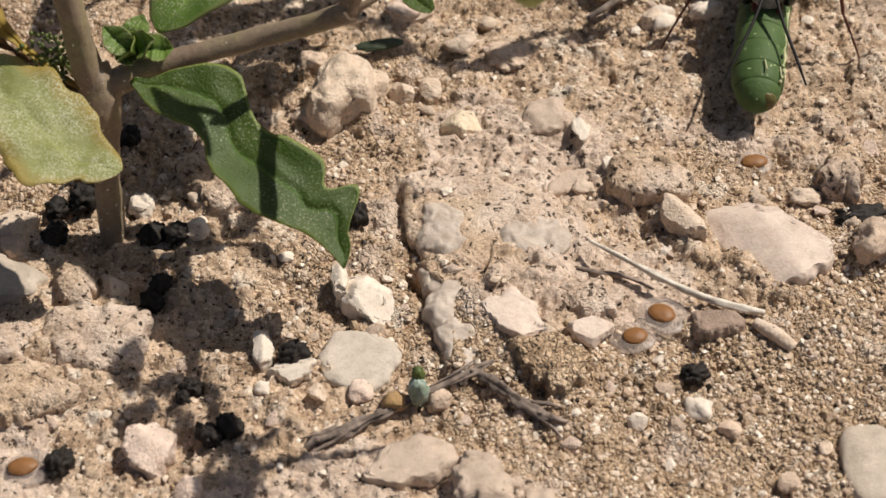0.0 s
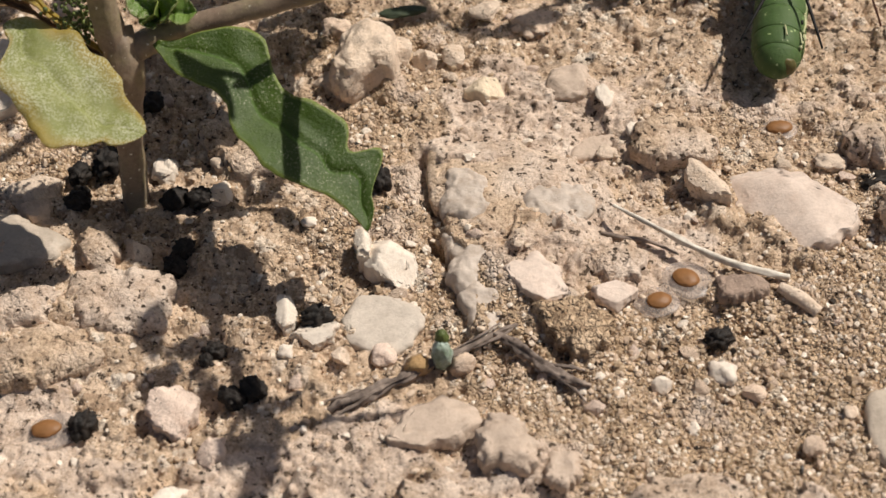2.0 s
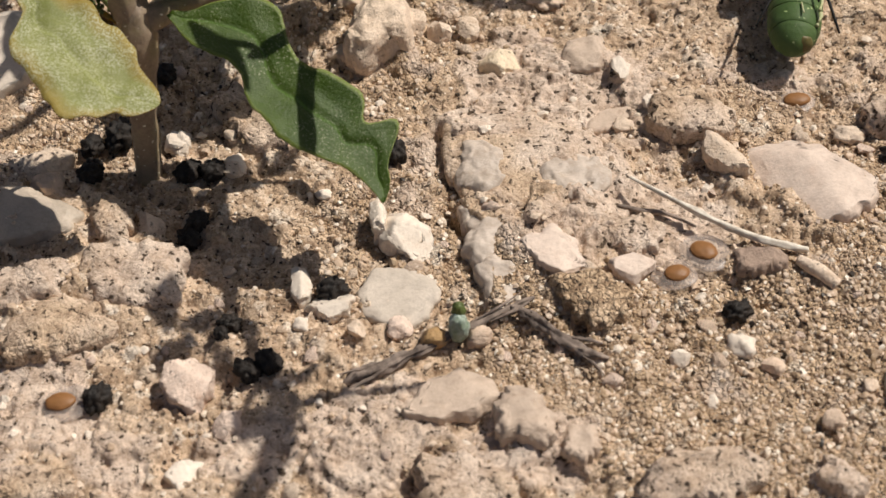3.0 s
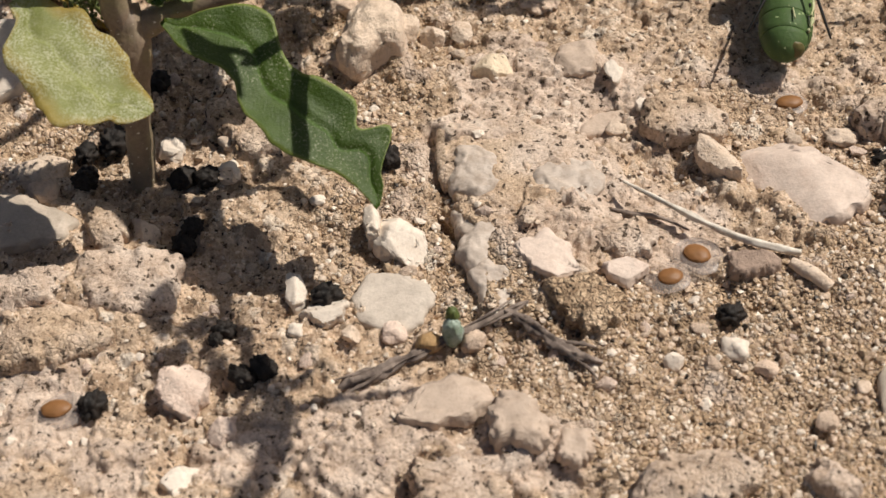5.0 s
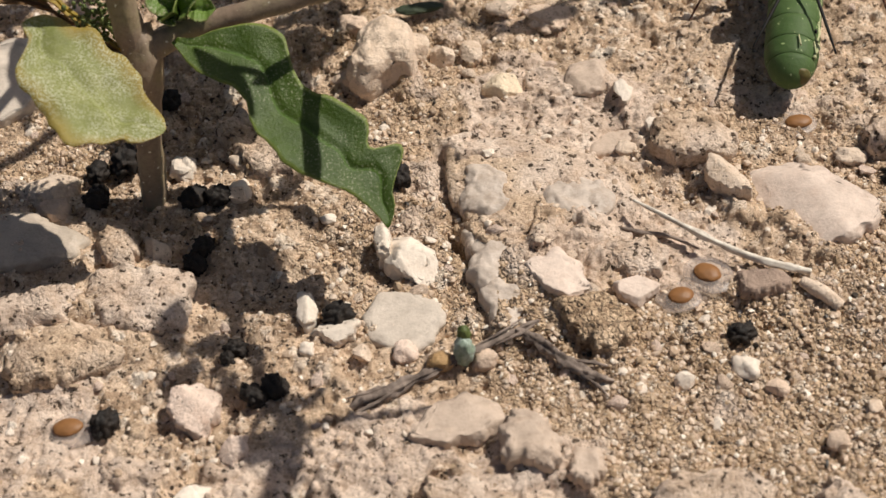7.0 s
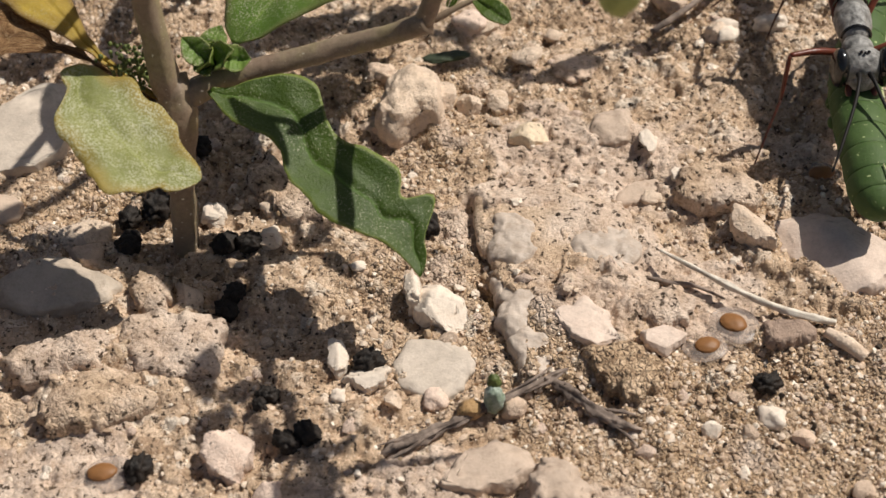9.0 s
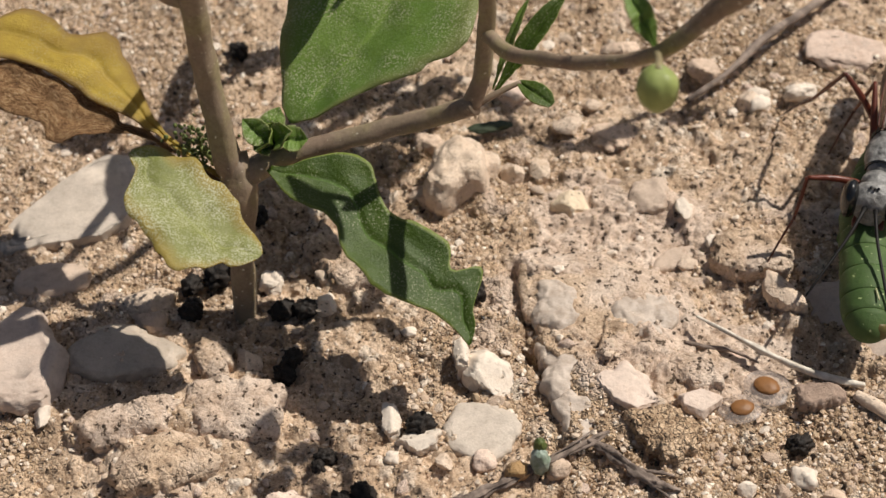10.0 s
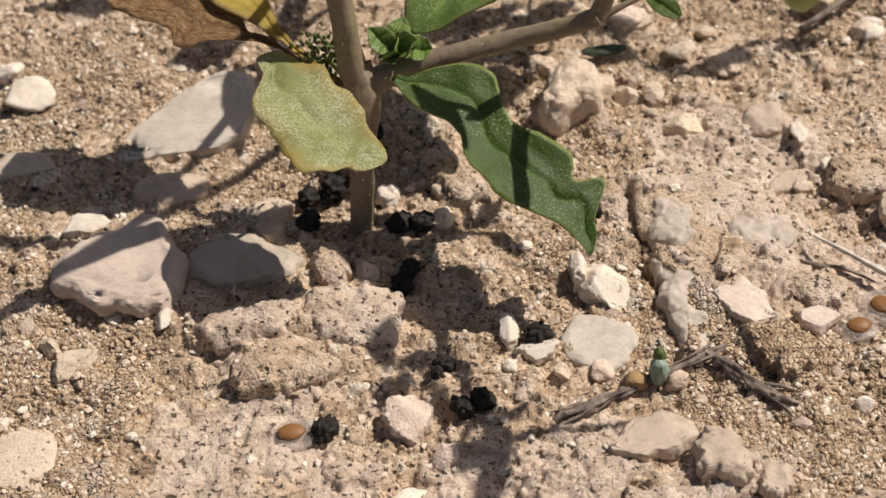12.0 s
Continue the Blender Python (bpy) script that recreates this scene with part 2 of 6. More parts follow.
def grain_material():
    m, nt, b, out = nodes_of("sand_grains")
    geo = nt.nodes.new("ShaderNodeNewGeometry")
    c = ramp(nt, geo.outputs["Random Per Island"], [(0.0, (0.02, 0.014, 0.010)), (0.02, (0.04, 0.028, 0.018)), (0.03, (0.29, 0.20, 0.12)), (0.15, (0.37, 0.265, 0.165)), (0.40, (0.47, 0.345, 0.23)),
                                                     (0.62, (0.54, 0.395, 0.28)), (0.80, (0.61, 0.46, 0.34)), (0.90, (0.72, 0.60, 0.48)), (0.97, (0.85, 0.76, 0.64))])
    v = coords(nt)
    c = mix(nt, 0.5, c, ramp(nt, tex_noise(nt, v, 40.0, 3, 0.6), [(0.3, (0.6, 0.55, 0.5)), (0.6, (1.1, 1.1, 1.1))]), "MULTIPLY")
    nt.links.new(c, b.inputs["Base Color"])
    b.inputs["Roughness"].default_value = 0.5
    b.inputs["Specular IOR Level"].default_value = 0.4
    return m


def chip_material():
    """Small chips of limestone, cream to pinkish tan, each with its own tone."""
    m, nt, b, out = nodes_of("limestone_chips")
    geo = nt.nodes.new("ShaderNodeNewGeometry")
    c = ramp(nt, geo.outputs["Random Per Island"], [(0.0, (0.40, 0.29, 0.20)), (0.2, (0.52, 0.39, 0.285)), (0.5, (0.62, 0.485, 0.37)), (0.8, (0.70, 0.575, 0.46)), (1.0, (0.80, 0.70, 0.59))])
    v = coords(nt)
    n = tex_noise(nt, v, 22.0, 4, 0.65)
    c = mix(nt, 0.6, c, ramp(nt, n, [(0.3, (0.62, 0.56, 0.5)), (0.6, (1.08, 1.08, 1.07))]), "MULTIPLY")
    nt.links.new(c, b.inputs["Base Color"])
    b.inputs["Roughness"].default_value = 0.8
    b.inputs["Specular IOR Level"].default_value = 0.25
    bump(nt, b, n, 0.6, 0.0002)
    return m


def plain_material(name, col, dark, rough, scale, bump_k=0.5, spec=0.4, coat=0.0):
    m, nt, b, out = nodes_of(name)
    v = coords(nt)
    n = tex_noise(nt, v, scale, 5, 0.65)
    c = ramp(nt, n, [(0.3, dark), (0.65, col)])
    nt.links.new(c, b.inputs["Base Color"])
    b.inputs["Roughness"].default_value = rough
    b.inputs["Specular IOR Level"].default_value = spec
    b.inputs["Coat Weight"].default_value = coat
    bump(nt, b, n, bump_k, 0.0002)
    return m


def leaf_material(name, main, second, edge, light, dust_glints=0.5, gloss=0.38, through_=0.25, cover=0.53, rim_w=0.14):
    """A leaf: mottled blade, pale dusty specks with sun glitter painted among them, light that comes through it."""
    m, nt, b, out = nodes_of(name)
    v = coords(nt)
    c = ramp(nt, tex_noise(nt, v, 1.6, 4, 0.6), [(0.32, main), (0.62, second)])
    c = mix(nt, ramp(nt, tex_noise(nt, v, 9.0, 4, 0.6), [(0.35, (0.35, 0.35, 0.35)), (0.7, (0, 0, 0))]), c, shade(main, 0.7))
    uv = nt.nodes.new("ShaderNodeUVMap")
    sep = nt.nodes.new("ShaderNodeSeparateXYZ")
    nt.links.new(uv.outputs[0], sep.inputs[0])
    rim = ramp(nt, sep.outputs[1], [(0.0, (1, 1, 1)), (0.36 * rim_w, (0.8, 0.8, 0.8)), (rim_w, (0, 0, 0)), (1 - rim_w, (0, 0, 0)), (1 - 0.36 * rim_w, (0.8, 0.8, 0.8)), (1.0, (1, 1, 1))])
    c = mix(nt, rim, c, edge)
    rib = ramp(nt, sep.outputs[1], [(0.47, (0, 0, 0)), (0.5, (0.6, 0.6, 0.6)), (0.53, (0, 0, 0))])
    c = mix(nt, rib, c, light)
    # fine pale specks: a dusty film, and sun sparkle put into the colour
    speck = ramp(nt, tex_noise(nt, v, 62.0, 2, 0.6), [(cover, (0, 0, 0)), (cover + 0.16, (dust_glints,) * 3)])
    patch = ramp(nt, tex_noise(nt, v, 2.2, 3, 0.6), [(0.42, (0.12,) * 3), (0.58, (1, 1, 1))])
    c = mix(nt, mix(nt, 1.0, speck, patch, "MULTIPLY"), c, (0.58, 0.57, 0.38))
    nt.links.new(c, b.inputs["Base Color"])
    b.inputs["Roughness"].default_value = gloss
    b.inputs["Specular IOR Level"].default_value = 0.3
    bump(nt, b, tex_noise(nt, v, 46.0, 3, 0.7), 0.45, 0.0002)
    tr = nt.nodes.new("ShaderNodeBsdfTranslucent")
    nt.links.new(mix(nt, 0.5, c, light), tr.inputs[0])
    mx = nt.nodes.new("ShaderNodeMixShader")
    mx.inputs[0].default_value = through_
    nt.links.new(b.outputs[0], mx.inputs[1])
    nt.links.new(tr.outputs[0], mx.inputs[2])
    nt.links.new(mx.outputs[0], out.inputs[0])
    return m


def withered_material():
    """A dried, curled leaf: streaks along its veins from dark brown to straw."""
    m, nt, b, out = nodes_of("withered_leaf")
    uv = nt.nodes.new("ShaderNodeUVMap")
    mp = nt.nodes.new("ShaderNodeMapping")
    mp.inputs["Scale"].default_value = (9.0, 3.2, 1.0)
    nt.links.new(uv.outputs[0], mp.inputs[0])
    streak = nt.nodes.new("ShaderNodeTexNoise")
    for key, value in (("Scale", 3.0), ("Detail", 8.0), ("Roughness", 0.75), ("Distortion", 1.2)):
        streak.inputs[key].default_value = value
    nt.links.new(mp.outputs[0], streak.inputs["Vector"])
    c = ramp(nt, streak.outputs[0], [(0.30, (0.07, 0.034, 0.016)), (0.44, (0.24, 0.125, 0.055)), (0.55, (0.40, 0.235, 0.11)), (0.70, (0.62, 0.45, 0.27))])
    nt.links.new(c, b.inputs["Base Color"])
    b.inputs["Roughness"].default_value = 0.7
    b.inputs["Specular IOR Level"].default_value = 0.25
    bump(nt, b, streak.outputs[0], 1.0, 0.0006)
    return m


def stem_material():
    m, nt, b, out = nodes_of("stem_bark")
    v = coords(nt)
    c = ramp(nt, tex_noise(nt, v, 2.0, 4, 0.6), [(0.3, (0.20, 0.135, 0.095)), (0.5, (0.245, 0.185, 0.125)), (0.7, (0.26, 0.225, 0.10))])
    c = mix(nt, 0.5, c, ramp(nt, tex_noise(nt, v, 22.0, 4, 0.7), [(0.3, (0.55, 0.5, 0.45)), (0.6, (1.1, 1.1, 1.1))]), "MULTIPLY")
    c = mix(nt, ramp(nt, tex_noise(nt, v, 30.0, 1, 0.5), [(0.73, (0, 0, 0)), (0.77, (1, 1, 1))]), c, (0.7, 0.65, 0.5))
    nt.links.new(c, b.inputs["Base Color"])
    b.inputs["Roughness"].default_value = 0.6
    bump(nt, b, tex_noise(nt, v, 18.0, 4, 0.6), 0.4, 0.0002)
    return m


def gel_material():
    m, nt, b, out = nodes_of("seed_mucilage")
    v = coords(nt)
    nt.links.new(ramp(nt, tex_noise(nt, v, 6.0, 3, 0.6), [(0.3, (0.45, 0.36, 0.30)), (0.7, (0.55, 0.46, 0.40))]), b.inputs["Base Color"])
    b.inputs["Roughness"].default_value = 0.35
    tr = nt.nodes.new("ShaderNodeBsdfTransparent")
    mx = nt.nodes.new("ShaderNodeMixShader")
    mx.inputs[0].default_value = 0.30
    nt.links.new(tr.outputs[0], mx.inputs[1])
    nt.links.new(b.outputs[0], mx.inputs[2])
    nt.links.new(mx.outputs[0], out.inputs[0])
    return m


def skin_material():
    """The caterpillar's skin: green, dotted with pale specks, moist."""
    m, nt, b, out = nodes_of("caterpillar_skin")
    v = coords(nt)
    c = ramp(nt, tex_noise(nt, v, 3.0, 4, 0.6), [(0.3, (0.048, 0.088, 0.024)), (0.7, (0.078, 0.125, 0.040))])
    c = mix(nt, ramp(nt, tex_noise(nt, v, 24.0, 2, 0.5), [(0.68, (0, 0, 0)), (0.74, (0.8, 0.8, 0.8))]), c, (0.45, 0.52, 0.25))
    nt.links.new(c, b.inputs["Base Color"])
    b.inputs["Roughness"].default_value = 0.62
    b.inputs["Specular IOR Level"].default_value = 0.25
    b.inputs["Subsurface Weight"].default_value = 0.1
    b.inputs["Subsurface Radius"].default_value = (0.0005, 0.001, 0.0003)
    b.inputs["Subsurface Scale"].default_value = 1.0
    bump(nt, b, tex_noise(nt, v, 20.0, 3, 0.6), 0.3, 0.0002)
    return m


def wing_material():
    m, nt, b, out = nodes_of("wing_membrane")
    v = coords(nt)
    nt.links.new(ramp(nt, tex_noise(nt, v, 4.0, 3, 0.6), [(0.3, (0.09, 0.05, 0.03)), (0.7, (0.15, 0.09, 0.05))]), b.inputs["Base Color"])
    b.inputs["Roughness"].default_value = 0.45
    tr = nt.nodes.new("ShaderNodeBsdfTransparent")
    mx = nt.nodes.new("ShaderNodeMixShader")
    mx.inputs[0].default_value = 0.7
    nt.links.new(tr.outputs[0], mx.inputs[1])
    nt.links.new(b.outputs[0], mx.inputs[2])
    nt.links.new(mx.outputs[0], out.inputs[0])
    return m


SOIL, GRAIN, CHIPS, STEM, GEL, SKIN, WING = ground_material(), grain_material(), chip_material(), stem_material(), gel_material(), skin_material(), wing_material()
LEAF_GREEN = leaf_material("green_leaf", (0.036, 0.068, 0.007), (0.064, 0.104, 0.012), (0.17, 0.21, 0.04), (0.10, 0.20, 0.02), 0.55, 0.42, 0.15, 0.56, 0.06)
LEAF_BRIGHT = leaf_material("bright_green_leaf", (0.13, 0.24, 0.04), (0.21, 0.32, 0.065), (0.24, 0.27, 0.09), (0.30, 0.44, 0.09), 0.85, 0.42, 0.35, 0.50)
LEAF_PALE = leaf_material("pale_dusty_leaf", (0.24, 0.265, 0.07), (0.33, 0.34, 0.12), (0.36, 0.26, 0.055), (0.40, 0.43, 0.14), 1.0, 0.45, 0.33, 0.45, 0.20)
LEAF_YELLOW = leaf_material("yellowed_leaf", (0.36, 0.235, 0.045), (0.60, 0.44, 0.065), (0.30, 0.19, 0.06), (0.60, 0.44, 0.1), 0.35, 0.5, 0.4)
LEAF_DEAD = withered_material()
LEAF_SCRAP = plain_material("dry_green_scrap", (0.04, 0.055, 0.025), (0.02, 0.028, 0.014), 0.6, 9.0, 0.6)
FRASS = plain_material("black_droppings", (0.024, 0.016, 0.011), (0.006, 0.005, 0.004), 0.7, 14.0, 1.0)
HUMUS_PITS = plain_material("humus_and_pit_shade", (0.075, 0.05, 0.034), (0.018, 0.013, 0.010), 0.8, 6.0, 0.8)
SEED = plain_material("brown_seed", (0.27, 0.125, 0.045), (0.20, 0.09, 0.03), 0.5, 8.0, 0.2, 0.3)
STRAW = plain_material("bleached_straw", (0.80, 0.73, 0.62), (0.42, 0.35, 0.28), 0.6, 9.0, 0.5)
TWIG = plain_material("grey_twig_bark", (0.34, 0.265, 0.215), (0.085, 0.062, 0.05), 0.85, 7.0, 1.0)
BUD = plain_material("grey_green_bud", (0.40, 0.46, 0.40), (0.14, 0.20, 0.11), 0.6, 12.0, 0.6)
SILVER = plain_material("silvery_hair", (0.34, 0.33, 0.31), (0.05, 0.047, 0.045), 0.45, 14.0, 1.0, 0.5)
BLACK = plain_material("black_chitin", (0.012, 0.011, 0.011), (0.006, 0.006, 0.006), 0.15, 6.0, 0.1, 0.6)
ANTENNA = plain_material("matt_black", (0.015, 0.013, 0.012), (0.008, 0.007, 0.007), 0.55, 8.0, 0.2, 0.2)
RED = plain_material("red_chitin", (0.15, 0.036, 0.018), (0.07, 0.018, 0.011), 0.35, 10.0, 0.3)
TUFT = plain_material("tiny_flower_buds", (0.13, 0.16, 0.04), (0.05, 0.07, 0.02), 0.6, 9.0, 0.3)
BUD_GREEN = plain_material("fresh_bud", (0.30, 0.34, 0.11), (0.20, 0.25, 0.07), 0.5, 5.0, 0.3)


# ---- the stones' places ----
# x, y, height of the middle, half axes, style, tone
STONES_A = [
    (4.15, 0.54, 0.07, 0.21, 0.20, 0.15, "round", "tan"),
    (3.70, 1.13, 0.02, 0.14, 0.09, 0.07, "round", "cream"),
    (1.97, 1.95, 0.04, 0.08, 0.14, 0.07, "angular", "white"),
]
STONES_B = [
    (0.28, 2.60, 0.05, 0.11, 0.17, 0.10, "angular", "cream"),
    (0.50, 2.55, 0.05, 0.11, 0.13, 0.10, "angular", "cream"),
    (0.74, 2.56, 0.05, 0.10, 0.12, 0.09, "angular", "cream"),
    (1.04, 3.08, 0.04, 0.14, 0.13, 0.08, "angular", "cream"),
    (0.67, 3.47, 0.04, 0.13, 0.11, 0.08, "angular", "cream"),
    (1.28, 3.38, 0.03, 0.09, 0.07, 0.05, "round", "cream"),
    (2.72, 3.32, 0.04, 0.11, 0.13, 0.09, "angular", "cream"),
    (0.40, -0.80, 0.07, 0.10, 0.08, 0.08, "round", "orange"),
    (0.72, -0.75, 0.05, 0.10, 0.09, 0.08, "round", "tan"),
]
STONES_C = [
    (-1.63, 1.33, 0.05, 0.11, 0.10, 0.09, "angular", "white"),
    (-1.14, 0.94, 0.04, 0.09, 0.08, 0.07, "angular", "cream"),
    (3.76, -1.44, 0.02, 0.22, 0.33, 0.07, "smooth", "pale"),
    (2.16, -0.95, 0.03, 0.08, 0.07, 0.07, "angular", "white"),
    (2.62, -0.89, 0.02, 0.12, 0.12, 0.07, "rough", "white"),
    (2.82, -1.05, 0.03, 0.09, 0.08, 0.06, "angular", "tan"),
    (1.21, 0.34, 0.02, 0.05, 0.10, 0.04, "angular", "cream"),
    (-0.57, -0.59, 0.03, 0.06, 0.06, 0.05, "round", "white"),
    (-0.17, -0.61, 0.03, 0.07, 0.08, 0.06, "angular", "cream"),
]
STONES_D = [
    (0.15, -0.62, 0.03, 0.10, 0.10, 0.06, "round", "pink"),
    (-3.51, 1.41, 0.03, 0.33, 0.19, 0.10, "smooth", "grey"),
    (-3.41, -0.01, 0.03, 0.07, 0.13, 0.06, "angular", "white"),
    (-5.01, 2.65, 0.06, 0.24, 0.21, 0.14, "angular", "white"),
    (-5.23, 3.04, 0.05, 0.13, 0.13, 0.11, "angular", "white"),
    (-4.94, 1.78, 0.01, 0.33, 0.18, 0.07, "slab", "pale"),
]
STONES_E = [
    (-4.35, -1.38, 0.01, 0.26, 0.29, 0.05, "smooth", "cream"),
    (2.82, 3.26, 0.04, 0.11, 0.10, 0.08, "round", "white"),
    (3.20, 3.33, 0.05, 0.16, 0.09, 0.10, "round", "white"),
    (3.76, 3.94, 0.02, 0.40, 0.32, 0.08, "slab", "pink"),
    (0.57, 3.52, 0.06, 0.19, 0.17, 0.11, "round", "pink"),
    (1.60, 4.04, 0.07, 0.19, 0.14, 0.13, "angular", "tan"),
    (2.35, 3.71, 0.06, 0.16, 0.15, 0.11, "angular", "tan"),
    (3.17, -1.55, 0.03, 0.09, 0.08, 0.05, "angular", "tan"),
    (3.46, -1.29, 0.02, 0.06, 0.06, 0.04, "round", "cream"),
    (-2.63, 3.23, 0.04, 0.16, 0.11, 0.10, "round", "tan"),
]
STONES_F = [
    (-0.85, 4.68, 0.05, 0.25, 0.19, 0.12, "round", "grey"),
    (-2.94, 2.81, 0.02, 0.08, 0.06, 0.04, "round", "grey"),
    (-0.25, 2.94, 0.04, 0.16, 0.11, 0.09, "round", "tan"),
    (1.95, 1.35, 0.02, 0.10, 0.07, 0.05, "round", "cream"),
    (-1.11, 1.31, 0.03, 0.13, 0.10, 0.06, "round", "cream"),
    (-1.13, 1.01, 0.03, 0.10, 0.10, 0.07, "round", "white"),
    (-1.60, 1.36, 0.03, 0.10, 0.10, 0.07, "round", "white"),
    (2.81, 3.37, 0.03, 0.12, 0.10, 0.08, "round", "white"),
    (1.47, 2.97, 0.02, 0.21, 0.20, 0.06, "rough", "tan"),
]

BANKS = [(3.36, 0.65, 0, 0.42, 0.38, 0.08), (-3.86, 0.64, 0, 0.5, 0.46, 0.16), (-2.75, 0.64, 0, 0.5, 0.24, 0.13), (-2.74, -0.18, 0, 0.4, 0.27, 0.17), (-1.93, -0.08, 0, 0.36, 0.38, 0.16),
         (0.54, -1.27, 0, 0.35, 0.17, 0.13), (0.05, 2.45, 0, 0.30, 0.30, 0.2), (2.43, 1.35, 0, 0.38, 0.24, 0.16), (-2.36, -0.53, 0, 0.42, 0.30, 0.16), (1.57, -0.50, 0, 0.30, 0.26, 0.16),
         (-1.03, 1.47, 0, 0.30, 0.36, 0.14), (-2.64, 1.16, 0, 0.30, 0.20, 0.14), (1.0, -1.55, 0, 0.24, 0.24, 0.12), (1.90, 0.10, 0, 0.28, 0.20, 0.14), (2.84, -0.15, 0, 0.25, 0.18, 0.14), (1.69, 2.15, 0, 0.21, 0.22, 0.08)]


# ---- the ground ----
def ledge(x, y):
    """The broken edge of the hard crust: a low step with a gap on its near side."""
    e = 0.52 + 0.08 * np.sin(2.3 * y + 1.0) + 0.22 * np.clip(0.6 - y, 0, 1.2) + 0.07 * vnoise(np.stack([0 * y, 4.3 * y, 0 * y], 1), 83)
    along = np.clip((y + 0.65) / 0.25, 0, 1) * np.clip((1.5 - y) / 0.25, 0, 1)
    step = np.clip((x - e) / 0.09, 0, 1) * np.clip((2.3 - x) / 1.3, 0, 1)
    gap = np.exp(-(((x - e + 0.05) / 0.06) ** 2)) * np.clip(0.55 + 1.3 * vnoise(np.stack([0 * y, 2.6 * y, 0 * y], 1), 81), 0.0, 1.3)
    return along * (0.13 * step - 0.20 * gap)


def height(x, y):
    """The ground's height in centimetres."""
    p = np.stack([x, y, 0 * x], 1)
    h = 0.045 * fbm(p * 0.9, 3, 3) + 0.030 * fbm(p * 2.6 + 5, 3, 11) + ledge(x, y)
    pits = fbm(p * 4.2 + 9, 2, 21)
    h = h - 0.10 * np.clip(pits - 0.55, 0, 1)
    return h * np.clip((9 - np.hypot(x, y)) / 3, 0.0, 1.0)


def level(x, y):
    return float(height(np.array([x], float), np.array([y], float))[0])


def crusted(x, y):
    """How hard and pale the soil is, 0 to 1: plates of crust between pockets of loose sand."""
    p = np.stack([x, y, 0 * x], 1)
    c = 0.68 + 0.50 * fbm(p * 0.75 + 13, 3, 61)
    for cx, cy, r, k in ((1.3, 1.3, 0.9, 0.6), (-0.9, -1.5, 0.9, 0.7), (-2.2, -0.1, 1.0, 0.5), (1.7, 0.1, 0.5, 0.5), (-2.9, -1.4, 0.8, 0.5), (1.0, -1.7, 0.6, 0.5), (-1.2, 0.6, 0.5, 0.3), (0.0, 3.2, 1.2, 0.3),
                         (2.9, -1.2, 1.1, -1.2), (-4.4, 3.0, 0.9, -0.8), (2.4, 2.3, 1.2, 0.25), (3.6, 3.6, 0.9, -0.3), (0.0, 1.6, 0.6, -0.1), (-3.9, -0.3, 0.8, -0.4)):
        c = c + k * np.exp(-((x - cx) ** 2 + (y - cy) ** 2) / r**2)
    return np.clip((c - 0.25) / 0.5, 0, 1)


def pale_patch(x, y):
    """Smooth, pale, pinkish patches of the crust, 0 to 1, with broken edges."""
    p = np.stack([x, y, 0 * x], 1)
    c = -0.42 + 0.55 * fbm(p * 1.7 + 31, 4, 67, 0.6)
    for cx, cy, a, b, k in ((-0.2, -1.5, 0.8, 0.35, 0.8), (-2.2, -1.65, 0.9, 0.35, 0.8), (1.85, 0.15, 0.7, 0.35, 0.7), (1.6, 1.80, 0.9, 0.5, 0.95), (-2.9, -0.95, 0.9, 0.4, 0.7), (-0.75, -1.75, 0.5, 0.4, 0.5),
                            (1.45, 1.2, 0.8, 0.6, 0.8), (1.2, 0.2, 0.5, 0.4, 0.6), (-2.1, -0.1, 0.8, 0.5, 0.5), (-4.2, -1.4, 0.6, 0.5, 0.4), (1.1, -1.75, 0.5, 0.25, 0.6), (-0.7, 1.4, 0.5, 0.4, 0.4), (3.3, 1.9, 0.9, 0.4, 0.4), (0.9, 2.0, 0.8, 0.4, 0.4)):
        c = c + k * np.exp(-(((x - cx) / a) ** 2) - ((y - cy) / b) ** 2)
    return np.clip(c / 0.22, 0, 1) * np.clip((9 - np.hypot(x, y)) / 3, 0.0, 1.0)


def on_rim(x, y):
    """Where the crystalline crust breaks out of the soil."""
    big = ((x - 1.12) / 0.62) ** 2 + ((y - 0.95) / 0.52) ** 2 < 1
    low = (np.abs(x - 0.85) < 0.17) & (y > -0.45) & (y < 0.5)
    return big | low


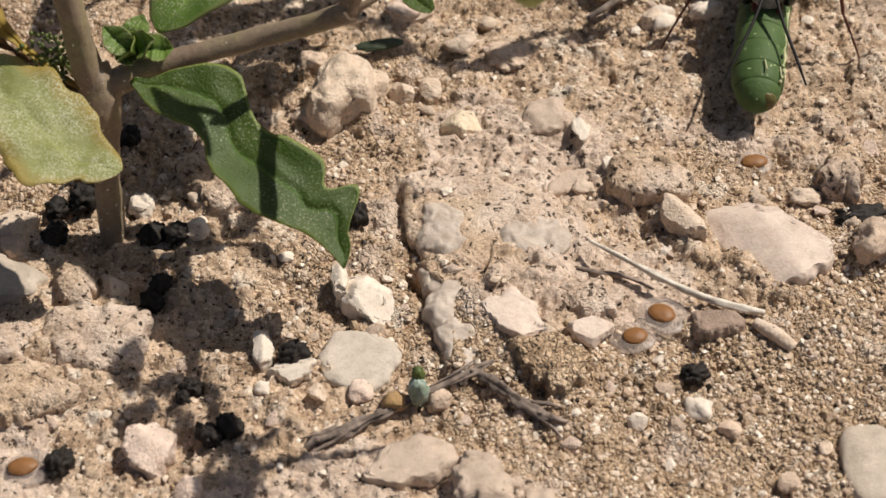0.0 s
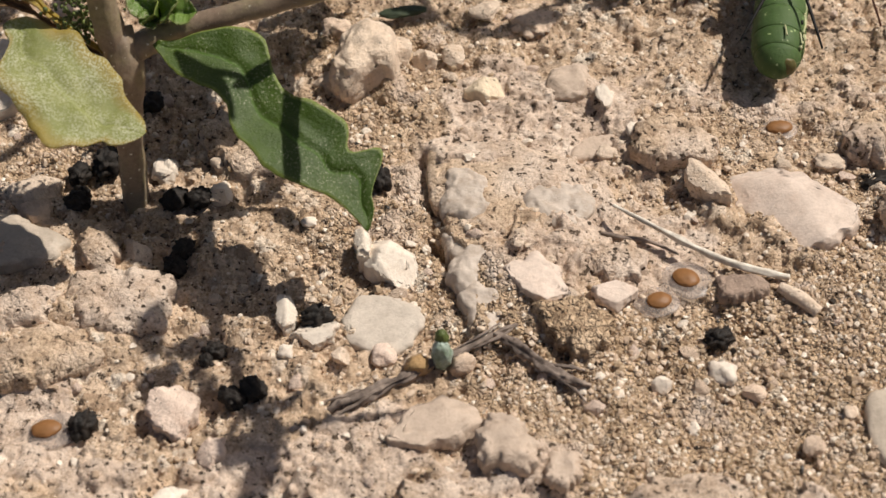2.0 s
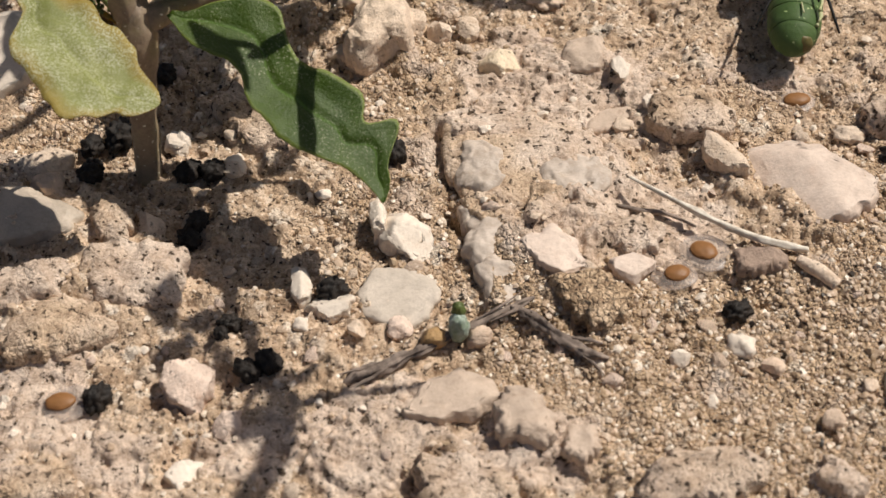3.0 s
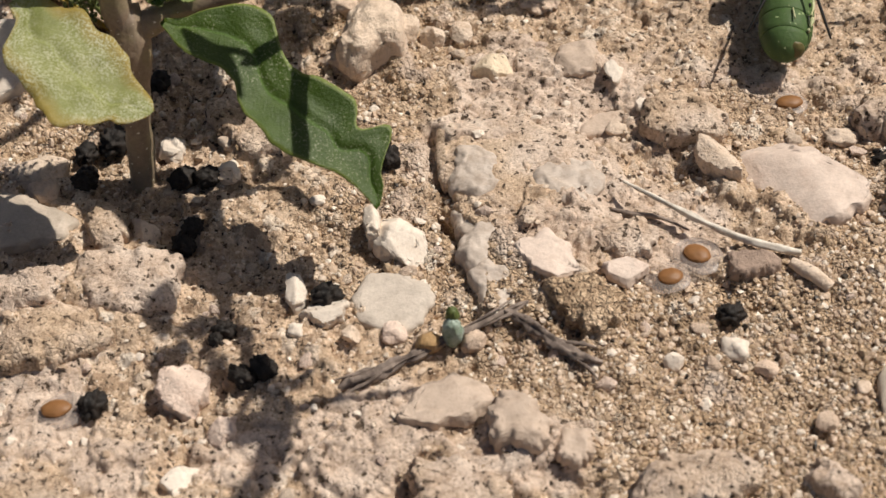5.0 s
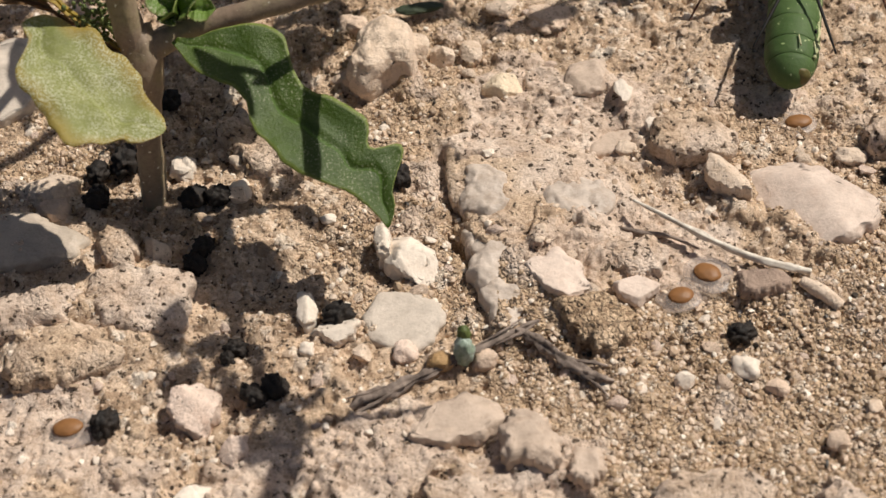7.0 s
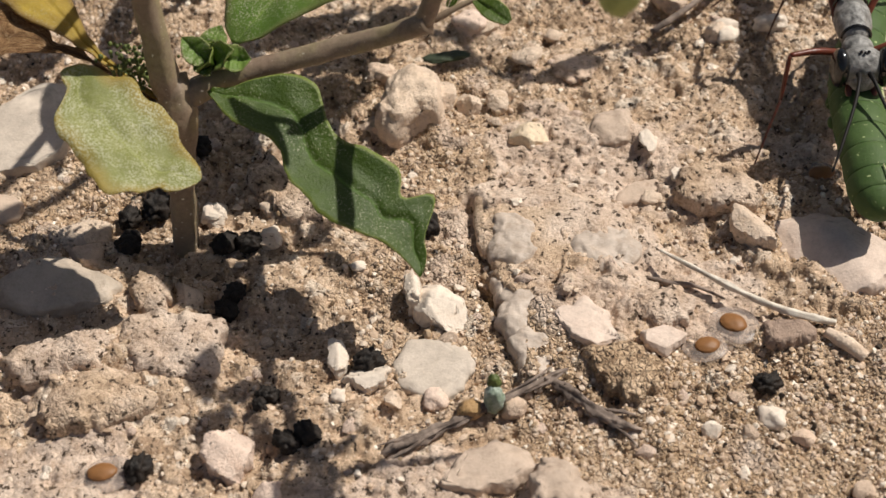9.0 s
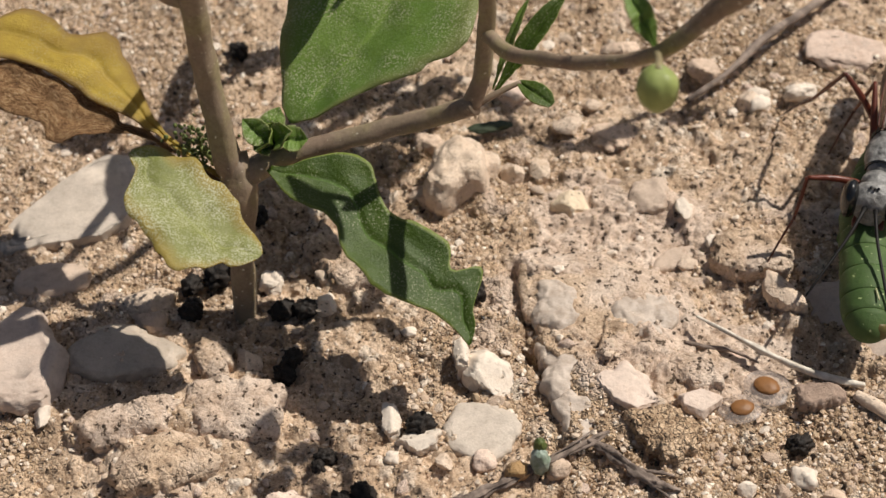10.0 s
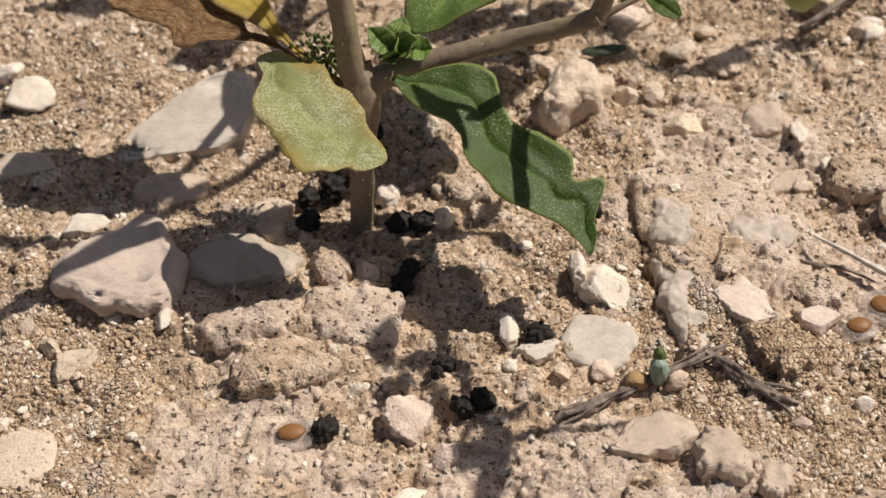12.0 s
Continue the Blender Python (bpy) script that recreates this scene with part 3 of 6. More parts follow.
def build_ground():
    """One sheet: fine where the camera passes, coarser out to the horizon, with bits of stone set into it."""
    step = 0.0158
    fx, fy = np.arange(-6.2, 5.6, step), np.arange(-2.7, 6.6, step)
    far = np.array([0.6, 1.5, 3, 6, 12, 30, 100, 400, 2000, 10000, 60000, 300000.0])
    xs = np.r_[(fx[0] - far)[::-1], fx, fx[-1] + far]
    ys = np.r_[(fy[0] - far)[::-1], fy, fy[-1] + far]
    gx, gy = np.meshgrid(xs, ys)
    x, y = gx.ravel(), gy.ravel()
    p = np.stack([x, y, 0 * x], 1)
    near = np.clip((9 - np.hypot(x, y)) / 3, 0.0, 1.0)
    hard, pale = crusted(x, y), pale_patch(x, y)
    z = height(x, y) + 0.03 * pale + near * (1 - 0.4 * pale) * (0.008 * fbm(p * 7.0, 3, 31) + 0.006 * vnoise(p * 17.0, 41) + 0.006 * vnoise(p * 33.0, 43))
    z = z - near * 0.05 * np.clip(np.abs(fbm(p * 2.2 + 4, 3, 71)) * -6 + 0.6, 0, 1) * hard
    # broken sheets of crust, one over the other, with crumbling edges
    for freq, tall, sharp, number in ((1.3, 0.055, 9.0, 101), (2.9, 0.030, 8.0, 111), (5.6, 0.012, 5.0, 121)):
        sheet = np.clip(0.5 + sharp * fbm(p * freq + number, 4, number, 0.55), 0, 1)
        z = z + near * tall * (sheet * sheet * (3 - 2 * sheet) - 0.5) * (0.35 + 0.65 * hard)
    for row in STONES_A + STONES_B + STONES_C + STONES_D + STONES_E + STONES_F + BANKS:
        sx, sy, a, b, c = row[0], row[1], row[3], row[4], row[5]
        if a > 0.11:
            near_by = np.nonzero((np.abs(x - sx) < 2.2 * a) & (np.abs(y - sy) < 2.2 * b))[0]
            e = np.hypot((x[near_by] - sx) / a, (y[near_by] - sy) / b)
            ragged = 1 + 0.7 * fbm(p[near_by] * 5.0, 2, 51)
            z[near_by] += 0.30 * min(c, 0.18) * ragged * np.exp(-(np.clip(e - 0.8, 0, 9) / 0.38) ** 2)
    Z, piece, tone = z.reshape(gx.shape), np.zeros(gx.shape), np.zeros(gx.shape)
    rng = np.random.RandomState(17)
    first, nx, ny = len(far), len(fx), len(fy)
    for k in range(5200):
        cx, cy = rng.uniform(-5.9, 5.2), rng.uniform(-2.4, 6.2)
        r = 0.040 + 0.13 * rng.beta(1.0, 5.5)
        keep = 1.0 if r > 0.08 else 0.75
        if rng.uniform(0, 1) > keep or (on_rim(cx, cy) and rng.uniform(0, 1) > 0.12):
            continue
        if rng.uniform(0, 1) < 0.75 * pale_patch(np.array([cx]), np.array([cy]))[0]:
            continue
        i0, j0, w = int((cx - fx[0]) / step), int((cy - fy[0]) / step), int(1.5 * r / step) + 2
        i1, i2, j1, j2 = max(i0 - w, 0), min(i0 + w, nx), max(j0 - w, 0), min(j0 + w, ny)
        win = (slice(first + j1, first + j2), slice(first + i1, first + i2))
        dx, dy = gx[win] - cx, gy[win] - cy
        turns = rng.uniform(0, 6.28) + np.cumsum(rng.uniform(0.6, 1.7, 5))
        d = np.zeros(dx.shape)
        for a in turns:
            d = np.maximum(d, (dx * math.cos(a) + dy * math.sin(a)) / (r * rng.uniform(0.75, 1.15)))
        d = np.maximum(d, np.hypot(dx, dy) / (1.3 * r)) + 0.10 * vnoise(np.stack([gx[win].ravel() * 14, gy[win].ravel() * 14, np.full(dx.size, k * 0.37)], 1), 91).reshape(dx.shape)
        dome = np.clip(1 - np.abs(d) ** 6, 0, 1)
        tilt = 1 + 0.5 * (dx * rng.uniform(-1, 1) + dy * rng.uniform(-1, 1)) / r
        hgt = r * rng.uniform(0.05, 0.30) * tilt
        Z[win] += hgt * dome
        over = dome > 0.08
        piece[win] = np.where(over, np.clip(dome * 3, 0, 1) * 0.9, piece[win])
        tone[win] = np.where(over, rng.uniform(0, 1), tone[win])
    for k in range(6000):
        cx, cy = rng.uniform(-5.9, 5.2), rng.uniform(-2.4, 6.2)
        r = 0.014 + 0.030 * rng.beta(1.2, 3.5)
        i0, j0, w = int((cx - fx[0]) / step), int((cy - fy[0]) / step), int(2.0 * r / step) + 2
        i1, i2, j1, j2 = max(i0 - w, 0), min(i0 + w, nx), max(j0 - w, 0), min(j0 + w, ny)
        win = (slice(first + j1, first + j2), slice(first + i1, first + i2))
        a = rng.uniform(0, 6.28)
        dx, dy = gx[win] - cx, gy[win] - cy
        u, v = dx * math.cos(a) + dy * math.sin(a), dy * math.cos(a) - dx * math.sin(a)
        d = np.hypot(u / rng.uniform(1.0, 1.8), v) / r
        Z[win] -= rng.uniform(0.5, 1.2) * r * np.clip(1.15 - d ** 3, 0, 1)
    n = len(xs)
    i = (np.arange(len(ys) - 1)[:, None] * n + np.arange(n - 1)[None]).ravel()
    quads = np.stack([i, i + 1, i + n + 1, i + n], 1)
    me = bpy.data.meshes.new("ground")
    me.vertices.add(len(x))
    me.vertices.foreach_set("co", (np.stack([x, y, Z.ravel()], 1) * U).astype(np.float32).ravel())
    me.loops.add(quads.size)
    me.loops.foreach_set("vertex_index", quads.astype(np.int32).ravel())
    me.polygons.add(len(quads))
    me.polygons.foreach_set("loop_start", np.arange(0, quads.size, 4, dtype=np.int32))
    me.update(calc_edges=True)
    col = me.color_attributes.new("pieces", "FLOAT_COLOR", "POINT")
    col.data.foreach_set("color", np.stack([piece.ravel(), tone.ravel(), hard, pale], 1).astype(np.float32).ravel())
    me.materials.append(SOIL)
    me.shade_smooth()
    tagged(new("ground", me), "dry sandy limestone soil with a hard pinkish crust", "ground", kind="structure")
    return fx, fy, Z[first:first + ny, first:first + nx]


FX, FY, FZ = build_ground()


def surface(x, y):
    """The built ground's height at places near the camera's way."""
    u = np.clip((x - FX[0]) / (FX[1] - FX[0]), 0, len(FX) - 2.001)
    v = np.clip((y - FY[0]) / (FY[1] - FY[0]), 0, len(FY) - 2.001)
    i, j = u.astype(int), v.astype(int)
    a, b = u - i, v - j
    return (1 - b) * ((1 - a) * FZ[j, i] + a * FZ[j, i + 1]) + b * ((1 - a) * FZ[j + 1, i] + a * FZ[j + 1, i + 1])


def spot(x, y, r):
    """The ground's mean height over a small round spot."""
    a = np.arange(12) * 0.5236
    return float(surface(np.r_[x, x + r * np.cos(a)], np.r_[y, y + r * np.sin(a)]).mean())



# ---- stones ----
def stone_shape(a, b, c, style, seed, level_=None):
    """A stone with half axes a, b, c: faceted, slab-like, smooth, round or rough."""
    rng = np.random.RandomState(seed)
    v, f = ball(level_ or (5 if a > 0.24 else 4 if a > 0.12 else 3))
    d = v / np.linalg.norm(v, axis=1)[:, None]
    r = np.ones(len(d))
    planes = {"angular": 13, "slab": 8, "rough": 7, "round": 9, "smooth": 0}[style]
    for k in range(planes):
        n = rng.normal(size=3)
        if style == "slab":
            n[2] *= 0.25
        n /= np.linalg.norm(n)
        o = rng.uniform(0.55, 0.84) if style != "round" else rng.uniform(0.72, 0.90)
        r = np.minimum(r, o / np.maximum(d @ n, 1e-3))
    if style == "slab":
        n = np.array([rng.uniform(-0.12, 0.12), rng.uniform(-0.15, 0.05), 1.0])
        r = np.minimum(r, 0.62 / np.maximum(d @ (n / np.linalg.norm(n)), 1e-3))
    if style in ("smooth", "round"):
        flat = np.abs(d) ** 2.6
        r = r * (1 / flat.sum(1)) ** (1 / 2.6) * 0.97
    r = np.clip(r, 0.4, 1.15)
    low, high = {"angular": (0.05, 0.045), "slab": (0.07, 0.045), "rough": (0.26, 0.17), "round": (0.20, 0.085), "smooth": (0.08, 0.010)}[style]
    s = seed % 97
    r = r * (1 + low * fbm(d * 1.7 + s, 2, seed) + high * fbm(d * (5.5 if a < 0.2 else 8.0) + s, 3, seed + 5))
    v = d * r[:, None]
    ext = (v.max(0) - v.min(0)) / 2
    return v / ext * np.array([a, b, c]), f


WORDS = {"crusty": "low lumpy", "angular": "angular", "slab": "flat broken", "rough": "rough lumpy", "round": "rounded", "smooth": "smooth flat"}
TONES = {"white": "chalk-white", "cream": "cream", "pale": "pale greyish", "pink": "pinkish", "rose": "pale rose", "tan": "tan", "grey": "grey", "brown": "brown", "earth": "dark earthy",
         "yellow": "ochre", "orange": "orange", "quartz": "milky quartz", "crusty": "pitted pinkish", "milky": "milky greyish", "ash": "ash-grey"}


def stone(x, y, z, a, b, c, style, tone, seed):
    v, f = stone_shape(a, b, c, style, seed)
    big = a > 0.2
    name = "stone" if big else "pebble"
    sunk = "sunk in sandy soil" if z < 0.6 * c else "lying on sandy soil"
    ob = put(name, v, f, STONE[tone], smooth=style != "angular" or a > 0.2, at=(x, y, z + 0.05 * c + 0.8 * spot(x, y, 0.7 * a)))
    return tagged(ob, f"{WORDS[style]} {TONES[tone]} limestone {name} {sunk}", name, "pebbles on the ground" if not big else "stones on the ground")


for number, row in enumerate(STONES_A + STONES_B + STONES_C + STONES_D + STONES_E + STONES_F):
    stone(*row, seed=100 + 7 * number)



def plate(x, y, z, c, style, tone, seed, outline, dome=0.45, roof=()):
    """A broken stone with a given outline, in centimetres about its middle, and half height c; roof: facets of its top, each a slope in x, a slope in y and a height."""
    v, f = ball(5)
    th, ph = np.arctan2(v[:, 1], v[:, 0]), np.arcsin(np.clip(v[:, 2], -1, 1))
    pts = np.array(outline, float)
    a = np.arctan2(pts[:, 1], pts[:, 0])
    pts = pts[np.argsort(a)]
    # the outline's distance by direction; worn stones have their corners blended away
    loop = np.vstack([p + np.linspace(0, 1, 24, endpoint=False)[:, None] * (q - p) for p, q in zip(pts, np.roll(pts, -1, 0))])
    la, lr = np.arctan2(loop[:, 1], loop[:, 0]), np.hypot(*loop.T)
    order = np.argsort(la)
    turn = np.linspace(-np.pi, np.pi, 361)
    edge = np.interp(turn, np.r_[la[order] - 2 * np.pi, la[order], la[order] + 2 * np.pi], np.tile(lr[order], 3))
    wide = {"smooth": 14, "round": 8, "crusty": 6}.get(style, 1)
    worn = np.mean([np.roll(edge[:-1], n) for n in range(-wide, wide + 1)], axis=0)
    rho = np.interp(th, turn, np.r_[worn, worn[0]])
    ring = np.stack([np.cos(th), np.sin(th), 0 * th], 1)
    rho = rho * (1 + (0.16 if style == "crusty" else 0.06) * fbm(ring * 2.6 + seed, 4, seed, 0.6))
    flat = np.abs(np.cos(ph)) ** dome
    w = np.stack([rho * np.cos(th) * flat, rho * np.sin(th) * flat, c * np.sign(v[:, 2]) * np.abs(np.sin(ph)) ** 0.8], 1)
    k = {"crusty": 0.05, "angular": 0.10, "slab": 0.07, "rough": 0.11, "round": 0.08, "smooth": 0.05}[style]
    s = float(np.abs(pts).max())
    w = w * (1 + k * fbm(w / s * 2.2 + seed, 3, seed))[:, None]
    w[:, 2] += (0.25 if style in ("rough", "angular") else 0.12) * c * fbm(w / s * 3.0 + 3 + seed, 3, seed + 3)
    w += (0.05 * k / 0.1) * s * 0.6 * np.stack([fbm(w / s * 7 + o, 2, seed + o) for o in (1, 5, 9)], 1) * (0.3 if style == "smooth" else 1)
    if style in ("angular", "rough") and not roof:
        w *= (1.06 - (0.24 if style == "angular" else 0.09) * np.abs(fbm(w / s * 3.1 + 7, 3, seed + 8)))[:, None]
    rng = np.random.RandomState(seed)
    ext = np.abs(w).max(0)
    for gx, gy, top in roof:
        w[:, 2] = np.minimum(w[:, 2], top + gx * w[:, 0] + gy * w[:, 1])
    if style == "crusty":
        up = np.clip(v[:, 2] + 0.25, 0, 1)
        w[:, 2] += min(1.0, s / 0.4) ** 1.5 * up * (0.035 * fbm(w * 3.2 + seed, 3, seed + 21) + 0.018 * fbm(w * 10.0 + seed, 3, seed + 22) - 0.05 * np.clip(fbm(w * 6.0 + seed, 2, seed + 23) - 0.4, 0, 1))
    for j in range({"crusty": 0, "angular": 14, "slab": 6, "rough": 0, "round": 1, "smooth": 0}[style] if not roof else 0):
        nrm = rng.normal(size=3)
        nrm[2] = abs(nrm[2]) * (1.2 if style == "angular" else 0.9) + 0.15
        nrm /= np.linalg.norm(nrm)
        nn = nrm / ext
        ln = np.linalg.norm(nn)
        d = w @ nn
        cut = np.quantile(d, rng.uniform(0.72 if style == "angular" else 0.84, 0.95))
        w -= np.clip(d - cut, 0, 9)[:, None] / ln * (nn / ln) * 0.85
    w += 0.006 * np.stack([fbm(w * 9 + o, 3, seed + o) for o in (2, 6, 8)], 1) * (0.3 if style == "smooth" else 1)
    ob = put("stone", w, f, SOIL if tone in ("crusty", "earth") else STONE[tone], at=(x, y, z + (0.75 if style == "crusty" else 0.92) * spot(x, y, 0.7 * s)))
    if tone in ("crusty", "earth"):
        # cemented soil: the ground's own crust, sandier in the hollows
        rough = np.clip(1.0 + 0.4 * fbm((w + np.array([x, y, 0])) * 2.3, 3, seed + 31), 0, 1)
        calm = np.clip(0.75 + 0.9 * fbm((w + np.array([x, y, 0])) * 1.9 + 5, 3, seed + 33), 0, 1)
        hard_share, pale_share = (0.25, 0.0) if tone == "earth" else (1.0, 1.0)
        shares = np.stack([0 * rough, 0 * rough, rough * hard_share, calm * pale_share], 1)
        ob.data.color_attributes.new("pieces", "FLOAT_COLOR", "POINT").data.foreach_set("color", shares.astype(np.float32).ravel())
    return tagged(ob, f"{WORDS[style]} {TONES[tone]} limestone stone sunk in sandy soil", "stone", "stones on the ground")


plate(1.28, -0.08, 0.01, 0.08, "slab", "rose", 1, [(-0.24, 0.11), (0.04, 0.26), (0.20, 0.11), (0.24, -0.14), (0.09, -0.26), (-0.09, -0.12)], 0.25, [(0.10, 0.04, 0.075), (-0.25, 0.1, 0.10)])
plate(3.36, 0.64, 0.0, 0.16, "slab", "rose", 2, [(-0.46, 0.35), (-0.08, 0.45), (0.15, 0.26), (0.46, -0.04), (0.37, -0.29), (0.13, -0.41), (-0.15, -0.45), (-0.37, -0.28), (-0.42, 0.07)], 0.35,
      [(0.42, 0.20, 0.12), (-0.18, -0.04, 0.135), (0.1, -0.5, 0.24)])
plate(0.54, -1.29, 0.03, 0.11, "slab", "grey", 3, [(-0.37, -0.14), (-0.23, 0.11), (0.04, 0.21), (0.27, 0.10), (0.37, -0.03), (0.14, -0.19), (-0.13, -0.21)], 0.25, [(0.05, 0.12, 0.10), (-0.3, -0.2, 0.15)])
plate(1.01, -1.55, 0.03, 0.10, "crusty", "grey", 13, [(-0.24, 0.10), (-0.12, 0.24), (0.12, 0.18), (0.24, -0.07), (0.15, -0.24), (-0.17, -0.17)], 0.4)
plate(1.39, -1.74, 0.02, 0.08, "crusty", "grey", 41, [(-0.13, 0.17), (0.12, 0.14), (0.13, -0.08), (0.02, -0.17), (-0.11, -0.13)], 0.4)
plate(-3.53, 2.47, 0.02, 0.12, "smooth", "ash", 4, [(-0.68, -0.64), (-0.44, -0.35), (-0.09, 0.11), (0.30, 0.42), (0.54, 0.64), (0.68, 0.14), (0.55, -0.51), (0.0, -0.60)], 0.15, [(0.02, 0.06, 0.08)])
plate(1.90, 0.13, 0.015, 0.09, "crusty", "crusty", 5, [(-0.26, -0.02), (-0.16, 0.18), (0.10, 0.19), (0.26, 0.07), (0.19, -0.18), (-0.06, -0.19)], 0.35)
plate(1.88, -0.20, 0.05, 0.08, "slab", "rose", 6, [(-0.18, 0.09), (0.0, 0.14), (0.18, 0.02), (0.01, -0.14), (-0.15, -0.06)], 0.3)
plate(-3.80, 0.56, 0.03, 0.13, "round", "rose", 7, [(-0.54, -0.22), (-0.53, 0.07), (-0.33, 0.28), (-0.01, 0.40), (0.14, 0.53), (0.39, 0.29), (0.54, -0.16), (0.49, -0.51), (0.21, -0.53), (-0.26, -0.49)], 0.32)
plate(2.70, 0.89, 0.09, 0.14, "slab", "cream", 8, [(-0.16, 0.22), (-0.05, 0.20), (0.14, -0.06), (0.17, -0.22), (-0.01, -0.17), (-0.17, 0.0)], 0.5, [(0.35, 0.25, 0.10), (-0.5, -0.3, 0.10)])
plate(-2.76, 0.62, -0.02, 0.14, "round", "pale", 9, [(-0.53, -0.01), (-0.31, 0.27), (-0.02, 0.28), (0.28, 0.10), (0.53, -0.03), (0.31, -0.23), (-0.16, -0.28), (-0.46, -0.15)], 0.55)
plate(0.17, 0.28, 0.07, 0.20, "angular", "white", 16, [(-0.25, 0.19), (-0.12, 0.25), (0.20, 0.03), (0.25, -0.16), (0.10, -0.24), (-0.03, -0.20), (-0.17, -0.06)], 0.5,
      [(0.9, 0.15, 0.18), (-0.45, 0.55, 0.14), (-0.7, -0.6, 0.17), (0.3, -0.8, 0.16), (0.1, 0.9, 0.20)])
plate(0.01, 0.36, 0.07, 0.20, "angular", "white", 17, [(-0.09, 0.13), (-0.01, 0.16), (0.05, 0.03), (0.04, -0.12), (-0.06, -0.10)], 0.5, [(0.7, 0.2, 0.17), (-0.8, 0.2, 0.16)])
plate(-2.72, -0.16, 0.02, 0.16, "crusty", "crusty", 11, [(-0.43, -0.06), (-0.26, 0.13), (0.02, 0.13), (0.29, 0.25), (0.43, 0.16), (0.38, -0.06), (0.09, -0.16), (-0.12, -0.28)], 0.6)
plate(-1.85, -0.06, 0.0, 0.15, "crusty", "crusty", 12, [(-0.44, 0.14), (-0.32, 0.34), (0.06, 0.34), (0.34, 0.21), (0.44, 0.0), (0.31, -0.24), (-0.09, -0.34), (-0.38, -0.16)], 0.55)
plate(-2.36, -0.53, -0.01, 0.15, "crusty", "crusty", 42, [(-0.43, -0.03), (-0.36, 0.23), (-0.05, 0.31), (0.33, 0.22), (0.43, -0.02), (0.17, -0.24), (-0.27, -0.31)], 0.5)
plate(0.02, 2.47, 0.10, 0.27, "round", "cream", 14, [(-0.30, -0.22), (-0.22, 0.15), (-0.03, 0.37), (0.17, 0.32), (0.30, 0.05), (0.28, -0.17), (0.05, -0.25), (-0.16, -0.37)], 0.6)
plate(-0.22, 2.30, 0.05, 0.16, "angular", "tan", 43, [(-0.25, 0.17), (-0.15, 0.28), (0.12, 0.08), (0.25, 0.04), (0.20, -0.12), (-0.01, -0.28), (-0.16, -0.12)], 0.5)
plate(0.13, -0.31, -0.005, 0.05, "smooth", "ash", 44, [(-0.33, 0.05), (-0.21, 0.25), (0.01, 0.30), (0.22, 0.20), (0.33, 0.01), (0.24, -0.19), (0.05, -0.30), (-0.18, -0.24)], 0.22)
plate(2.43, 1.35, 0.05, 0.15, "crusty", "crusty", 45, [(-0.39, -0.11), (-0.19, 0.18), (0.0, 0.25), (0.23, 0.22), (0.36, 0.01), (0.39, -0.19), (0.13, -0.25), (-0.14, -0.20)], 0.35)
plate(4.02, 1.33, 0.05, 0.18, "crusty", "crusty", 46, [(-0.19, -0.07), (-0.06, 0.18), (0.13, 0.26), (0.19, 0.03), (0.09, -0.24), (-0.13, -0.26)], 0.45)
plate(2.84, -0.15, 0.015, 0.08, "crusty", "brown", 47, [(-0.19, 0.04), (-0.11, 0.13), (0.04, 0.10), (0.18, 0.06), (0.16, -0.08), (-0.02, -0.13), (-0.17, -0.11)], 0.4)
plate(1.84, 1.45, -0.01, 0.05, "smooth", "grey", 48, [(-0.22, -0.07), (-0.05, 0.11), (0.21, 0.16), (0.22, 0.06), (0.02, -0.12), (-0.16, -0.16)], 0.25)
plate(1.69, 2.15, -0.025, 0.09, "round", "grey", 49, [(-0.21, -0.10), (-0.12, 0.17), (0.12, 0.22), (0.21, 0.01), (0.13, -0.22), (-0.10, -0.21)], 0.45)
plate(0.99, 2.12, 0.02, 0.08, "slab", "yellow", 50, [(-0.17, -0.02), (-0.11, 0.15), (0.15, 0.13), (0.17, -0.04), (0.0, -0.15)], 0.4)
plate(-2.64, 1.16, 0.10, 0.17, "angular", "cream", 51, [(-0.30, -0.04), (-0.22, 0.14), (-0.06, 0.20), (0.27, 0.16), (0.30, -0.11), (0.10, -0.18), (-0.24, -0.20)], 0.55)
plate(-2.63, 0.90, 0.02, 0.08, "slab", "tan", 52, [(-0.14, 0.04), (-0.07, 0.14), (0.12, 0.12), (0.14, -0.08), (0.07, -0.14)], 0.4)
plate(-4.12, -0.44, 0.07, 0.14, "angular", "cream", 53, [(-0.27, -0.10), (-0.08, 0.14), (0.17, 0.18), (0.27, 0.09), (0.14, -0.09), (-0.12, -0.18)], 0.55)
plate(-4.34, -0.27, 0.07, 0.12, "angular", "cream", 54, [(-0.12, 0.05), (-0.07, 0.16), (0.08, 0.10), (0.12, -0.05), (-0.02, -0.16)], 0.55)
plate(-4.19, 1.03, 0.03, 0.11, "slab", "white", 55, [(-0.22, -0.12), (-0.14, 0.08), (0.10, 0.12), (0.22, 0.0), (0.06, -0.09)], 0.5)
plate(-1.37, -1.08, 0.06, 0.17, "angular", "pink", 56, [(-0.19, 0.01), (-0.14, 0.16), (0.04, 0.23), (0.19, 0.12), (0.19, -0.06), (0.07, -0.23), (-0.09, -0.15)], 0.5, [(0.3, 0.1, 0.14), (-0.15, 0.35, 0.15), (-0.4, -0.5, 0.16)])
plate(-1.09, -1.44, 0.02, 0.08, "slab", "pink", 57, [(-0.12, -0.04), (-0.04, 0.10), (0.12, 0.12), (0.11, -0.05), (0.01, -0.12)], 0.35)
